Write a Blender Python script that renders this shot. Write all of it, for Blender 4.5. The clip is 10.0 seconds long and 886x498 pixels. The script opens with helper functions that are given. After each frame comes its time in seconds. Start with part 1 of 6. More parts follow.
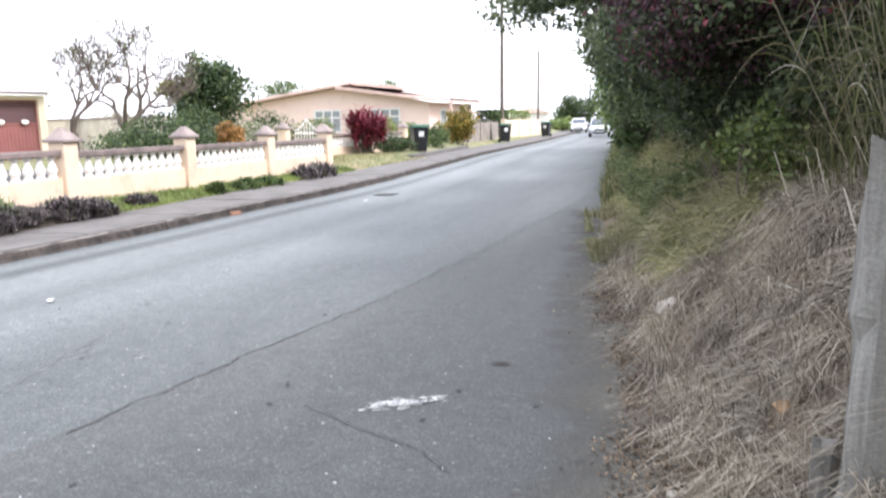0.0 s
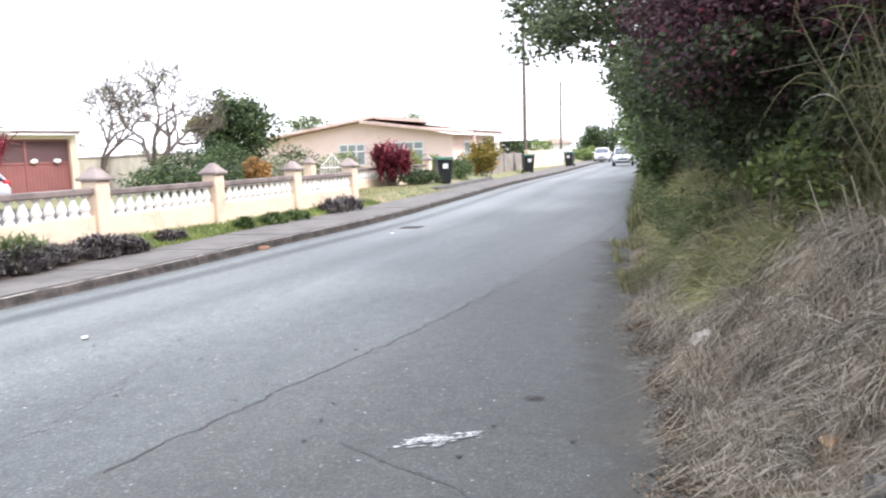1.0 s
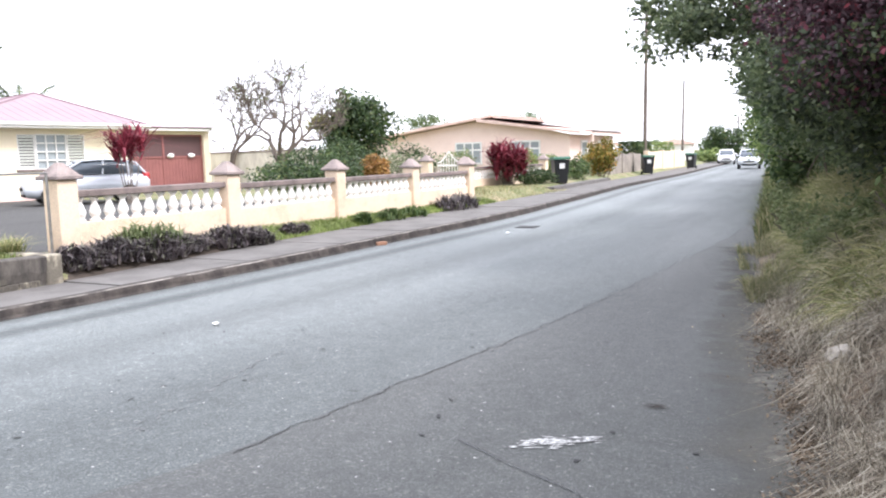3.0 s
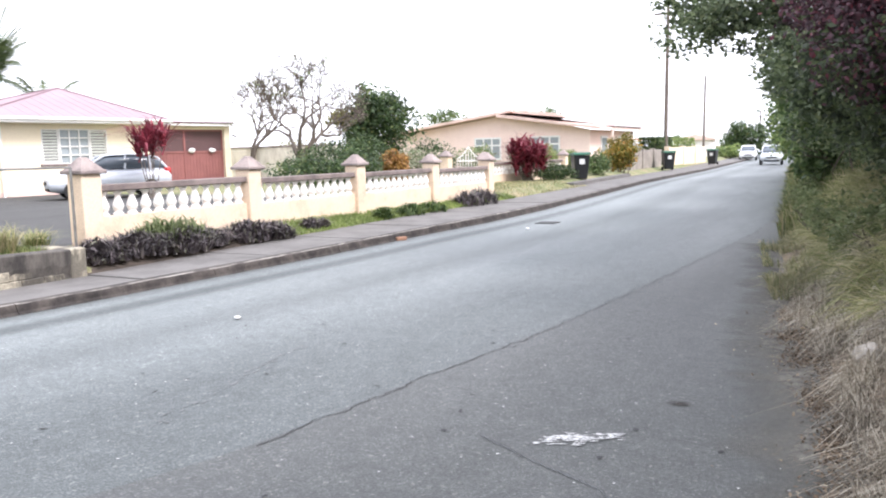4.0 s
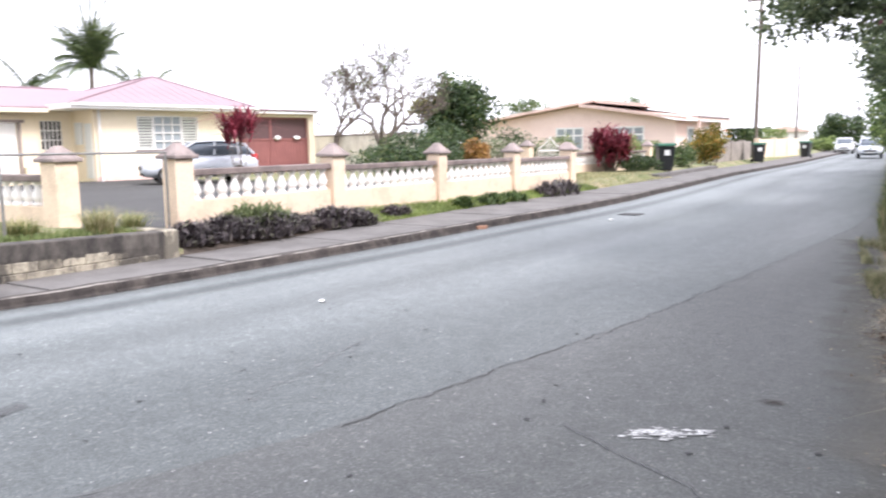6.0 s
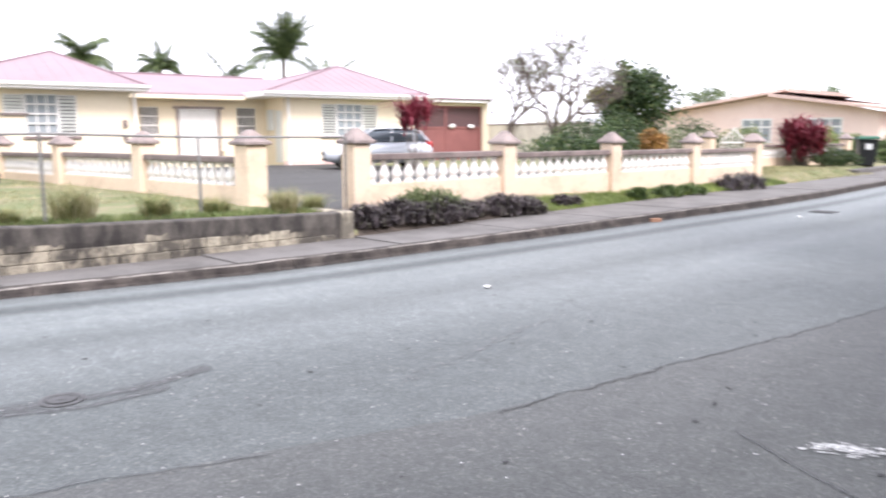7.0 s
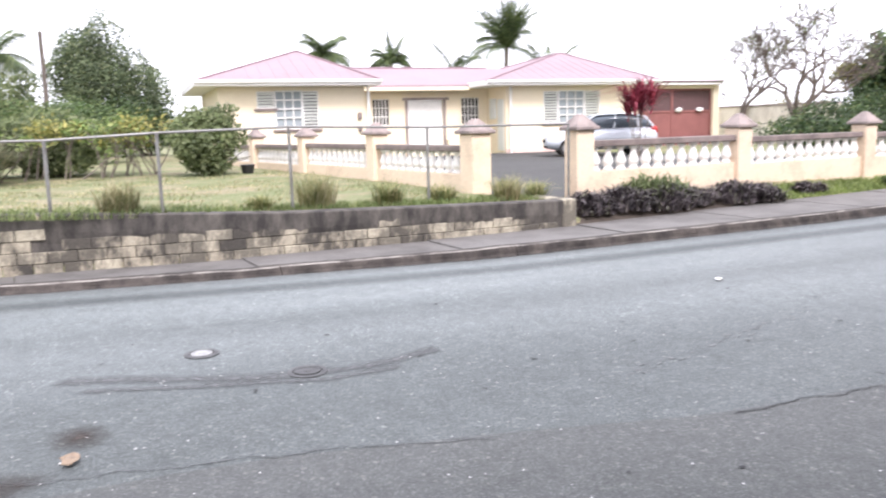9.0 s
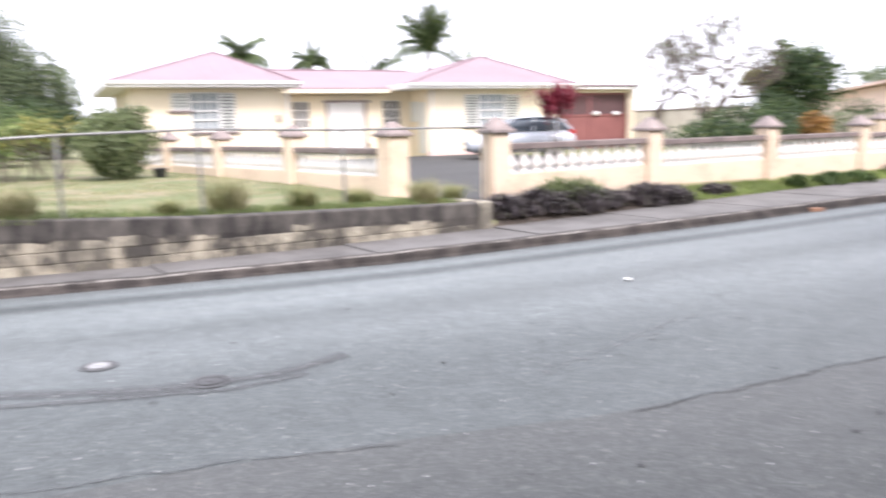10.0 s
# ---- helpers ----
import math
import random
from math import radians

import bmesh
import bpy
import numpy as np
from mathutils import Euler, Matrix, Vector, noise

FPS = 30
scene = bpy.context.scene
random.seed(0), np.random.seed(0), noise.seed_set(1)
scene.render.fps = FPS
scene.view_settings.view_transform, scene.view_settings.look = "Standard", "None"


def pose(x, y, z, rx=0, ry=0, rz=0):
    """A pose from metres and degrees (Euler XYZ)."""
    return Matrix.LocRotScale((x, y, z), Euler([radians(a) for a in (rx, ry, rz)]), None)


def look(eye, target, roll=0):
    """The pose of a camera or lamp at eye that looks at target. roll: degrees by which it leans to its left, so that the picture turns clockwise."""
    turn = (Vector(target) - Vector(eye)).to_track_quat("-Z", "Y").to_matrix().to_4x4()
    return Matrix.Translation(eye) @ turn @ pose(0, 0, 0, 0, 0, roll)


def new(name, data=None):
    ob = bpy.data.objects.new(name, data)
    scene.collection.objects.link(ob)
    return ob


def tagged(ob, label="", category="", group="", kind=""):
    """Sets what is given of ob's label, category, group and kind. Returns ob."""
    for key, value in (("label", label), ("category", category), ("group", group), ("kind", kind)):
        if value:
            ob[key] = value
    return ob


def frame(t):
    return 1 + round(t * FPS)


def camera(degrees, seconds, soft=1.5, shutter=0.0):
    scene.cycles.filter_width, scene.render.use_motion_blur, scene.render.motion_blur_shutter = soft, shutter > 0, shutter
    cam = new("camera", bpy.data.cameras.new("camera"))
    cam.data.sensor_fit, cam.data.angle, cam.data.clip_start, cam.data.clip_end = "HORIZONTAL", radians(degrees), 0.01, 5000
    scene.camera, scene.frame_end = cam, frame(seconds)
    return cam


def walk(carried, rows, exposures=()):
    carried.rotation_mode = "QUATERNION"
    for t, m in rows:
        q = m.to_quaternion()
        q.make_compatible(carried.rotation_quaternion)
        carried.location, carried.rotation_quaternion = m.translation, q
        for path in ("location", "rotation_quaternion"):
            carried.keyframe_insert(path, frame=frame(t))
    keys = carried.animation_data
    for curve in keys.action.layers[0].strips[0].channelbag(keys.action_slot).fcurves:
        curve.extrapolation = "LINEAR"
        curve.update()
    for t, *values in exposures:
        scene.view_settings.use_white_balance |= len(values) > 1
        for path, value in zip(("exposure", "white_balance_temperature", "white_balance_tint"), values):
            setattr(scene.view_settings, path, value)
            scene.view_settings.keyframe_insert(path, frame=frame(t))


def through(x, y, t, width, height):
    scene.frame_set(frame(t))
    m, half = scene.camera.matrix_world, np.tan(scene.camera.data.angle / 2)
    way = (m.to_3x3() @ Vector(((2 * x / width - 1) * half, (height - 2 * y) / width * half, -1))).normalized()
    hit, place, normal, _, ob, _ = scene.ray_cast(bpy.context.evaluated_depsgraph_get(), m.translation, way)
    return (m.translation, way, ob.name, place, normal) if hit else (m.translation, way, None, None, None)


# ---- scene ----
cam = camera(58.4, 10.0, soft=2.0, shutter=0.55)
PATH = [
    (0, 0.171, 0.001, 1.571, -9.20, 1.35, 16.61),
    (0.5, 0.144, 0.003, 1.594, -6.56, 2.10, 16.75),
    (1, 0.122, -0.006, 1.590, -6.90, 2.30, 18.24),
    (1.5, 0.097, -0.020, 1.596, -7.05, 1.50, 20.94),
    (2, 0.080, -0.016, 1.590, -6.64, 1.40, 22.98),
    (2.5, 0.078, -0.030, 1.598, -6.52, 1.40, 25.09),
    (4, 0.040, -0.034, 1.593, -7.00, 1.40, 27.83),
    (4.5, 0.031, -0.024, 1.594, -6.59, 0.90, 28.63),
    (5, 0.023, -0.018, 1.592, -6.46, 0.80, 29.38),
    (5.2, 0.018, -0.020, 1.590, -6.57, 0.80, 29.47),
    (6.3, -0.030, -0.045, 1.567, -7.97, 0.50, 36.61),
    (6.5, -0.037, -0.037, 1.563, -7.96, 0.07, 39.12),
    (7, -0.048, 0.022, 1.535, -8.22, 0.18, 45.90),
    (7.5, -0.050, 0.018, 1.550, -7.26, -1.01, 51.42),
    (8, -0.090, 0.005, 1.545, -6.46, 1.06, 52.45),
    (8.5, -0.072, -0.007, 1.544, -7.01, 2.10, 58.38),
    (9, -0.096, -0.005, 1.535, -8.90, 1.50, 61.53),
    (9.5, -0.120, 0.050, 1.518, -8.02, 2.06, 65.59),
    (10, -0.075, 0.120, 1.532, -8.83, 1.37, 56.13),
]
walk(cam, [(t, pose(x, y, z, 90 + p, r, w)) for t, x, y, z, p, r, w in PATH],
     exposures=[(0.0, 1.36, 6330, 19), (5.2, 1.37, 6350, 20), (6.5, 1.3, 6400, 22), (10.0, 1.31, 6400, 22)])

# ---- sky and sun: bright thin overcast ----
world = bpy.data.worlds.new("overcast_sky")
scene.world = world
world.use_nodes = True
wn = world.node_tree.nodes
wl = world.node_tree.links
wn.clear()
sky = wn.new("ShaderNodeTexSky")
sky.sky_type = "NISHITA"
sky.sun_disc = False
sky.sun_elevation = radians(42)
sky.sun_rotation = radians(97)
sky.dust_density = 4.0
sky_bg = wn.new("ShaderNodeBackground")
sky_bg.inputs["Strength"].default_value = 0.10
cloud_bg = wn.new("ShaderNodeBackground")
cloud_bg.inputs["Color"].default_value = (0.91, 0.965, 1.0, 1)
cloud_bg.inputs["Strength"].default_value = 1.15
sky_mix = wn.new("ShaderNodeMixShader")
sky_mix.inputs[0].default_value = 0.8
sky_out = wn.new("ShaderNodeOutputWorld")
wl.new(sky.outputs[0], sky_bg.inputs["Color"])
wl.new(sky_bg.outputs[0], sky_mix.inputs[1])
wl.new(cloud_bg.outputs[0], sky_mix.inputs[2])
wl.new(sky_mix.outputs[0], sky_out.inputs["Surface"])

sun = new("sun", bpy.data.lights.new("sun", "SUN"))
sun.data.energy = 1.6
sun.data.angle = radians(18)
sun.data.color = (1.0, 0.98, 0.95)
sun.matrix_world = look((0, 0, 30), (-0.68, 0.08, 29.27))

# ---- materials ----
def mat_base(name, rough=0.8, metal=0.0):
    m = bpy.data.materials.new(name)
    m.use_nodes = True
    b = m.node_tree.nodes["Principled BSDF"]
    b.inputs["Roughness"].default_value = rough
    b.inputs["Metallic"].default_value = metal
    return m, m.node_tree, b


def add(nt, kind, **values):
    n = nt.nodes.new(kind)
    for k, v in values.items():
        n.inputs[k.replace("_", " ")].default_value = v
    return n


def place(nt):
    return nt.nodes.new("ShaderNodeNewGeometry").outputs["Position"]


def noise_of(nt, scale, detail=4.0, rough=0.6, stretch=None):
    n = add(nt, "ShaderNodeTexNoise", Scale=scale, Detail=detail, Roughness=rough)
    pos = place(nt)
    if stretch:
        mp = nt.nodes.new("ShaderNodeMapping")
        mp.inputs["Scale"].default_value = stretch
        nt.links.new(pos, mp.inputs["Vector"])
        pos = mp.outputs[0]
    nt.links.new(pos, n.inputs["Vector"])
    return n.outputs["Fac"]


def ramp(nt, fac, stops):
    r = nt.nodes.new("ShaderNodeValToRGB")
    while len(r.color_ramp.elements) < len(stops):
        r.color_ramp.elements.new(0.5)
    for e, (p, c) in zip(r.color_ramp.elements, stops):
        e.position = p
        e.color = (*c, 1) if len(c) == 3 else c
    nt.links.new(fac, r.inputs[0])
    return r.outputs["Color"]


def mix(nt, fac, a, b, kind="MIX"):
    m = nt.nodes.new("ShaderNodeMix")
    m.data_type = "RGBA"
    m.blend_type = kind
    for sock, v in ((0, fac), (6, a), (7, b)):
        if isinstance(v, (int, float)):
            m.inputs[sock].default_value = v
        elif isinstance(v, tuple):
            m.inputs[sock].default_value = (*v, 1)
        else:
            nt.links.new(v, m.inputs[sock])
    return m.outputs[2]


def bump(nt, bsdf, height, strength=0.3, distance=0.01):
    b = add(nt, "ShaderNodeBump", Strength=strength, Distance=distance)
    nt.links.new(height, b.inputs["Height"])
    nt.links.new(b.outputs[0], bsdf.inputs["Normal"])


def worn(name, base, dark, scale=1.2, rough=0.85, grain=60, depth=0.004, amount=(0.42, 0.75), stretch=None, metal=0.0):
    """A painted, plastered or cast surface: base colour, darker weathering at a large scale, fine grain."""
    m, nt, b = mat_base(name, rough, metal)
    big = ramp(nt, noise_of(nt, scale, 6, 0.65, stretch), [(amount[0], (0, 0, 0)), (amount[1], (1, 1, 1))])
    fine = ramp(nt, noise_of(nt, grain, 3), [(0.3, (0.82, 0.82, 0.82)), (0.7, (1.1, 1.1, 1.1))])
    c = mix(nt, big, base, dark)
    c = mix(nt, 1.0, c, fine, "MULTIPLY")
    nt.links.new(c, b.inputs["Base Color"])
    bump(nt, b, noise_of(nt, grain, 4), 0.35, depth)
    return m


def leafy(name, stops, rough=0.55, through=0.35):
    m, nt, b = mat_base(name, rough)
    g = nt.nodes.new("ShaderNodeNewGeometry")
    c = ramp(nt, g.outputs["Random Per Island"], stops)
    patch = ramp(nt, noise_of(nt, 0.9, 3), [(0.3, (0.62, 0.62, 0.62)), (0.7, (1.25, 1.25, 1.2))])
    c = mix(nt, 1.0, c, patch, "MULTIPLY")
    nt.links.new(c, b.inputs["Base Color"])
    t = nt.nodes.new("ShaderNodeBsdfTranslucent")
    nt.links.new(c, t.inputs["Color"])
    s = nt.nodes.new("ShaderNodeMixShader")
    s.inputs[0].default_value = through
    nt.links.new(b.outputs[0], s.inputs[1])
    nt.links.new(t.outputs[0], s.inputs[2])
    nt.links.new(s.outputs[0], nt.nodes["Material Output"].inputs["Surface"])
    return m


def asphalt(name, tone, warm, speck=0.5, tracks=False, gloss=(0.5, 0.68)):
    m, nt, b = mat_base(name, 0.55)
    b.inputs["Specular IOR Level"].default_value = 0.4
    a = tuple(tone * k for k in warm)
    big = ramp(nt, noise_of(nt, 0.35, 5, 0.6, (1.0, 0.22, 1.0)), [(0.3, tuple(v * 0.8 for v in a)), (0.72, tuple(v * 1.18 for v in a))])
    mid = ramp(nt, noise_of(nt, 5.5, 5, 0.7), [(0.25, (0.8, 0.8, 0.8)), (0.75, (1.15, 1.15, 1.15))])
    c = mix(nt, 1.0, big, mid, "MULTIPLY")
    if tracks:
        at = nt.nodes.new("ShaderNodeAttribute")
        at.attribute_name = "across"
        # tyre-track bands; the half next to the shoulder is also toned darker
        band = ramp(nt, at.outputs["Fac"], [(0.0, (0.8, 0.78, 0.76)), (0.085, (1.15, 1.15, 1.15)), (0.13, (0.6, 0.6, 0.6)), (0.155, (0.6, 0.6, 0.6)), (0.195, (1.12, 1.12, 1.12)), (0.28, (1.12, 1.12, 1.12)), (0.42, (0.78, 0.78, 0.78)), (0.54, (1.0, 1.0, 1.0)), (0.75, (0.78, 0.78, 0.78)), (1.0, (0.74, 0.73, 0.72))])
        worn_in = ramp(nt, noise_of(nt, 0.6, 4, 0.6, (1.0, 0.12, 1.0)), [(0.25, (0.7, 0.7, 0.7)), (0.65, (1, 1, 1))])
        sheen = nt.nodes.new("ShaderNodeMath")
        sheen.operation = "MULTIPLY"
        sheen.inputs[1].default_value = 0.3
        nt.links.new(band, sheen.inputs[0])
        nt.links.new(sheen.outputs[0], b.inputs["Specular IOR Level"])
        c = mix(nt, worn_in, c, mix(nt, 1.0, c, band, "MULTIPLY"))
    v = add(nt, "ShaderNodeTexVoronoi", Scale=130.0)
    nt.links.new(place(nt), v.inputs["Vector"])
    stone = ramp(nt, v.outputs["Color"], [(0.0, (0.62, 0.62, 0.62)), (0.7, (1.1, 1.1, 1.1)), (0.95, (2.0, 2.0, 2.0))])
    c = mix(nt, speck, c, mix(nt, 1.0, c, stone, "MULTIPLY"))
    w = add(nt, "ShaderNodeTexVoronoi", Scale=55.0)
    nt.links.new(place(nt), w.inputs["Vector"])
    chip = ramp(nt, w.outputs["Color"], [(0.0, (0.8, 0.8, 0.8)), (0.5, (1.0, 1.0, 1.0)), (0.84, (1.06, 1.05, 1.03)), (0.93, (1.75, 1.7, 1.6))])
    c = mix(nt, 1.0, c, chip, "MULTIPLY")
    nt.links.new(c, b.inputs["Base Color"])
    bump(nt, b, v.outputs["Distance"], 0.4, 0.006)
    r = ramp(nt, noise_of(nt, 0.5, 4, 0.6, (1.0, 0.2, 1.0)), [(0.3, (gloss[0],) * 3), (0.7, (gloss[1],) * 3)])
    nt.links.new(r, b.inputs["Roughness"])
    return m


def plain(name, colour, rough=0.5, metal=0.0, grain=30.0, vary=0.12):
    m, nt, b = mat_base(name, rough, metal)
    k = ramp(nt, noise_of(nt, grain, 3), [(0.3, tuple(v * (1 - vary) for v in colour)), (0.7, tuple(min(1, v * (1 + vary)) for v in colour))])
    nt.links.new(k, b.inputs["Base Color"])
    return m


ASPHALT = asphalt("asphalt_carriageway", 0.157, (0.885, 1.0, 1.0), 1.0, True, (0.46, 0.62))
ASPHALT_OLD = asphalt("asphalt_shoulder", 0.092, (0.95, 1.0, 0.965), 1.0)
COURT = asphalt("asphalt_court", 0.07, (1.0, 1.0, 0.97), 0.5, False, (0.9, 0.98))
TAR = plain("tar_joint", (0.018, 0.017, 0.017), 0.7, grain=40)
TAR_FADED = plain("faded_tar", (0.03, 0.03, 0.031), 0.7, grain=40, vary=0.3)
PAINT = worn("worn_road_paint", (0.68, 0.68, 0.66), (0.15, 0.15, 0.15), 34, 0.7, 120, 0.002, (0.46, 0.6))
PAINT_FAINT = worn("faint_road_paint", (0.19, 0.2, 0.2), (0.115, 0.125, 0.125), 22, 0.7, 120, 0.002, (0.4, 0.55))
PAVE = worn("pavement_concrete", (0.162, 0.155, 0.146), (0.088, 0.083, 0.077), 1.6, 0.9, 45)
KERB_NOSE = worn("kerb_nose_concrete", (0.27, 0.25, 0.225), (0.07, 0.062, 0.055), 3.4, 0.9, 45, 0.006, (0.4, 0.62))
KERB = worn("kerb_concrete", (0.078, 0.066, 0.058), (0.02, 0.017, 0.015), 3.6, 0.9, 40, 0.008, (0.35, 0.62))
CREAM = worn("cream_wall_paint", (0.84, 0.74, 0.56), (0.74, 0.63, 0.46), 0.8, 0.8, 50, 0.003, (0.5, 0.85))
FENCE_CREAM = worn("fence_cream_paint", (0.75, 0.605, 0.455), (0.53, 0.40, 0.29), 1.7, 0.85, 45, 0.005, (0.5, 0.8))
BALUSTER = worn("white_baluster_paint", (0.84, 0.82, 0.78), (0.55, 0.5, 0.45), 3.0, 0.7, 60, 0.003, (0.55, 0.8))
COPING = worn("coping_concrete", (0.235, 0.19, 0.175), (0.1, 0.083, 0.077), 2.5, 0.9, 50, 0.006)
CAPSTONE = worn("cap_concrete", (0.33, 0.275, 0.255), (0.13, 0.11, 0.105), 2.5, 0.9, 50, 0.006)


def stained_blocks():
    """Pale blocks, each one blackened by mould to its own degree."""
    m, nt, b = mat_base("mouldy_blocks", 0.95)
    o = nt.nodes.new("ShaderNodeObjectInfo").outputs["Random"]
    stain = ramp(nt, noise_of(nt, 3.0, 6, 0.72, (1, 1, 0.6)), [(0.40, (0, 0, 0)), (0.55, (1, 1, 1))])
    own = ramp(nt, o, [(0.0, (0.7, 0.7, 0.7)), (1.0, (1, 1, 1))])
    c = mix(nt, mix(nt, 1.0, stain, own, "MULTIPLY"), mix(nt, o, (0.48, 0.44, 0.34), (0.34, 0.305, 0.235)), (0.06, 0.055, 0.048))
    c = mix(nt, 1.0, c, ramp(nt, noise_of(nt, 45, 4), [(0.3, (0.75, 0.75, 0.75)), (0.7, (1.15, 1.15, 1.15))]), "MULTIPLY")
    nt.links.new(c, b.inputs["Base Color"])
    bump(nt, b, noise_of(nt, 40, 5), 0.6, 0.015)
    return m


BLOCK = stained_blocks()
RENDER = worn("mouldy_render", (0.125, 0.114, 0.1), (0.035, 0.032, 0.03), 5.0, 0.95, 45, 0.012, (0.36, 0.62), (1, 1, 0.35))
PINK = worn("pink_wall_paint", (0.88, 0.70, 0.62), (0.77, 0.58, 0.5), 0.7, 0.8, 45, 0.003, (0.5, 0.85))
PINK_TRIM = worn("pale_pink_trim", (0.76, 0.57, 0.5), (0.5, 0.36, 0.31), 1.2, 0.8, 45)
ROOF = worn("red_sheet_roof", (0.315, 0.235, 0.255), (0.275, 0.2, 0.22), 0.7, 0.75, 30, 0.002, (0.4, 0.8))
ROOF_CAP = worn("ridge_sheet", (0.24, 0.155, 0.175), (0.2, 0.13, 0.15), 1, 0.5, 30)
WHITE = worn("white_paint", (0.8, 0.79, 0.76), (0.6, 0.58, 0.54), 1.5, 0.6, 40, 0.002, (0.55, 0.85))
LOUVRE = plain("louvre_slat", (0.66, 0.68, 0.64), 0.4)
# near-black for grilles and for the sheets that stand in for unlit rooms
DARK = plain("grille_and_room_shade", (0.02, 0.019, 0.019), 0.8)
RED_GATE = worn("oxide_red_metal", (0.27, 0.105, 0.095), (0.2, 0.075, 0.07), 1.4, 0.6, 35, 0.002)
GALV = worn("galvanised_pipe", (0.27, 0.27, 0.26), (0.16, 0.15, 0.14), 6, 0.55, 60, 0.001, metal=0.6)
POLEWOOD = worn("weathered_pole_wood", (0.14, 0.115, 0.095), (0.07, 0.058, 0.05), 3, 0.9, 50, 0.006, stretch=(1, 1, 0.1))
POSTWOOD = worn("grey_post_wood", (0.28, 0.275, 0.25), (0.06, 0.055, 0.047), 9, 0.95, 70, 0.02, (0.35, 0.7), (1, 1, 0.08))
BARK = worn("bark", (0.13, 0.105, 0.085), (0.06, 0.05, 0.042), 5, 0.95, 50, 0.01, stretch=(1, 1, 0.3))
BARK_PALE = worn("pale_bark", (0.22, 0.19, 0.16), (0.1, 0.085, 0.072), 5, 0.95, 50, 0.01, stretch=(1, 1, 0.3))
BIN = plain("dark_bin_plastic", (0.012, 0.014, 0.015), 0.42)
BIN_LID = plain("green_bin_lid", (0.02, 0.10, 0.06), 0.45)
STICKER = plain("pale_sticker", (0.6, 0.62, 0.6), 0.5)
IRON = worn("cast_iron", (0.10, 0.10, 0.10), (0.035, 0.034, 0.033), 12, 0.5, 70, 0.004, metal=0.6)
IRON_PALE = worn("polished_iron_cover", (0.36, 0.36, 0.355), (0.2, 0.2, 0.2), 12, 0.45, 70, 0.004, metal=0.3)
SILVER = plain("silver_car_paint", (0.58, 0.62, 0.66), 0.3, 0.2, 4, 0.04)
WHITECAR = plain("white_car_paint", (0.78, 0.79, 0.8), 0.3, 0.0, 4, 0.03)
CARGLASS = plain("car_glass", (0.09, 0.11, 0.13), 0.08)
TYRE = plain("tyre_rubber", (0.02, 0.02, 0.02), 0.85)
RIM = plain("wheel_rim", (0.4, 0.4, 0.41), 0.35, 0.8)
LAMP_GLASS = plain("lamp_glass", (0.75, 0.77, 0.78), 0.15)
TAIL = plain("tail_lamp", (0.4, 0.02, 0.02), 0.25)
STONE = worn("pale_stone", (0.56, 0.52, 0.46), (0.22, 0.19, 0.15), 14, 0.9, 70, 0.01)
STONE_OCHRE = worn("ochre_stone", (0.42, 0.28, 0.16), (0.28, 0.18, 0.1), 14, 0.9, 70, 0.01)
CARD = worn("crushed_card", (0.33, 0.25, 0.18), (0.16, 0.12, 0.09), 20, 0.9, 80)
PAPER = plain("white_paper", (0.8, 0.8, 0.78), 0.8)


def faded_patch(name, colour):
    """A stain that thins out to its rim, by the mesh's own "fade" values."""
    m, nt, b = mat_base(name, 0.9)
    k = ramp(nt, noise_of(nt, 30, 4), [(0.3, tuple(v * 0.7 for v in colour)), (0.7, tuple(v * 1.3 for v in colour))])
    nt.links.new(k, b.inputs["Base Color"])
    at = nt.nodes.new("ShaderNodeAttribute")
    at.attribute_name = "fade"
    n = mix(nt, 1.0, at.outputs["Color"], ramp(nt, noise_of(nt, 14, 4), [(0.25, (0.4, 0.4, 0.4)), (0.6, (1, 1, 1))]), "MULTIPLY")
    clear = nt.nodes.new("ShaderNodeBsdfTransparent")
    s = nt.nodes.new("ShaderNodeMixShader")
    nt.links.new(n, s.inputs[0])
    nt.links.new(clear.outputs[0], s.inputs[1])
    nt.links.new(b.outputs[0], s.inputs[2])
    nt.links.new(s.outputs[0], nt.nodes["Material Output"].inputs["Surface"])
    return m


MUD = faded_patch("dried_mud", (0.05, 0.04, 0.034))
TAR_SMEAR = faded_patch("tar_smear", (0.108, 0.113, 0.115))
GLASS = plain("window_glass", (0.30, 0.34, 0.35), 0.1)
POT = plain("black_pot", (0.015, 0.015, 0.016), 0.5)
BRICK = worn("clay_brick", (0.36, 0.2, 0.13), (0.2, 0.11, 0.07), 12, 0.9, 60)

LEAF_DARK = leafy("dark_green_leaves", [(0.0, (0.021, 0.040, 0.017)), (0.5, (0.052, 0.094, 0.035)), (0.9, (0.104, 0.163, 0.058)), (1.0, (0.194, 0.207, 0.074))])
LEAF_MID = leafy("green_leaves", [(0.0, (0.043, 0.075, 0.027)), (0.6, (0.104, 0.170, 0.060)), (1.0, (0.210, 0.265, 0.096))])
LEAF_LIGHT = leafy("light_green_leaves", [(0.0, (0.095, 0.145, 0.045)), (0.6, (0.204, 0.290, 0.093)), (1.0, (0.365, 0.415, 0.155))])
LEAF_PURPLE = leafy("purple_red_leaves", [(0.0, (0.034, 0.022, 0.027)), (0.5, (0.09, 0.048, 0.062)), (0.92, (0.15, 0.058, 0.08)), (1.0, (0.28, 0.055, 0.075))], 0.6, 0.25)
LEAF_RED = leafy("crimson_leaves", [(0.0, (0.122, 0.022, 0.033)), (0.6, (0.298, 0.049, 0.080)), (1.0, (0.516, 0.107, 0.146))])
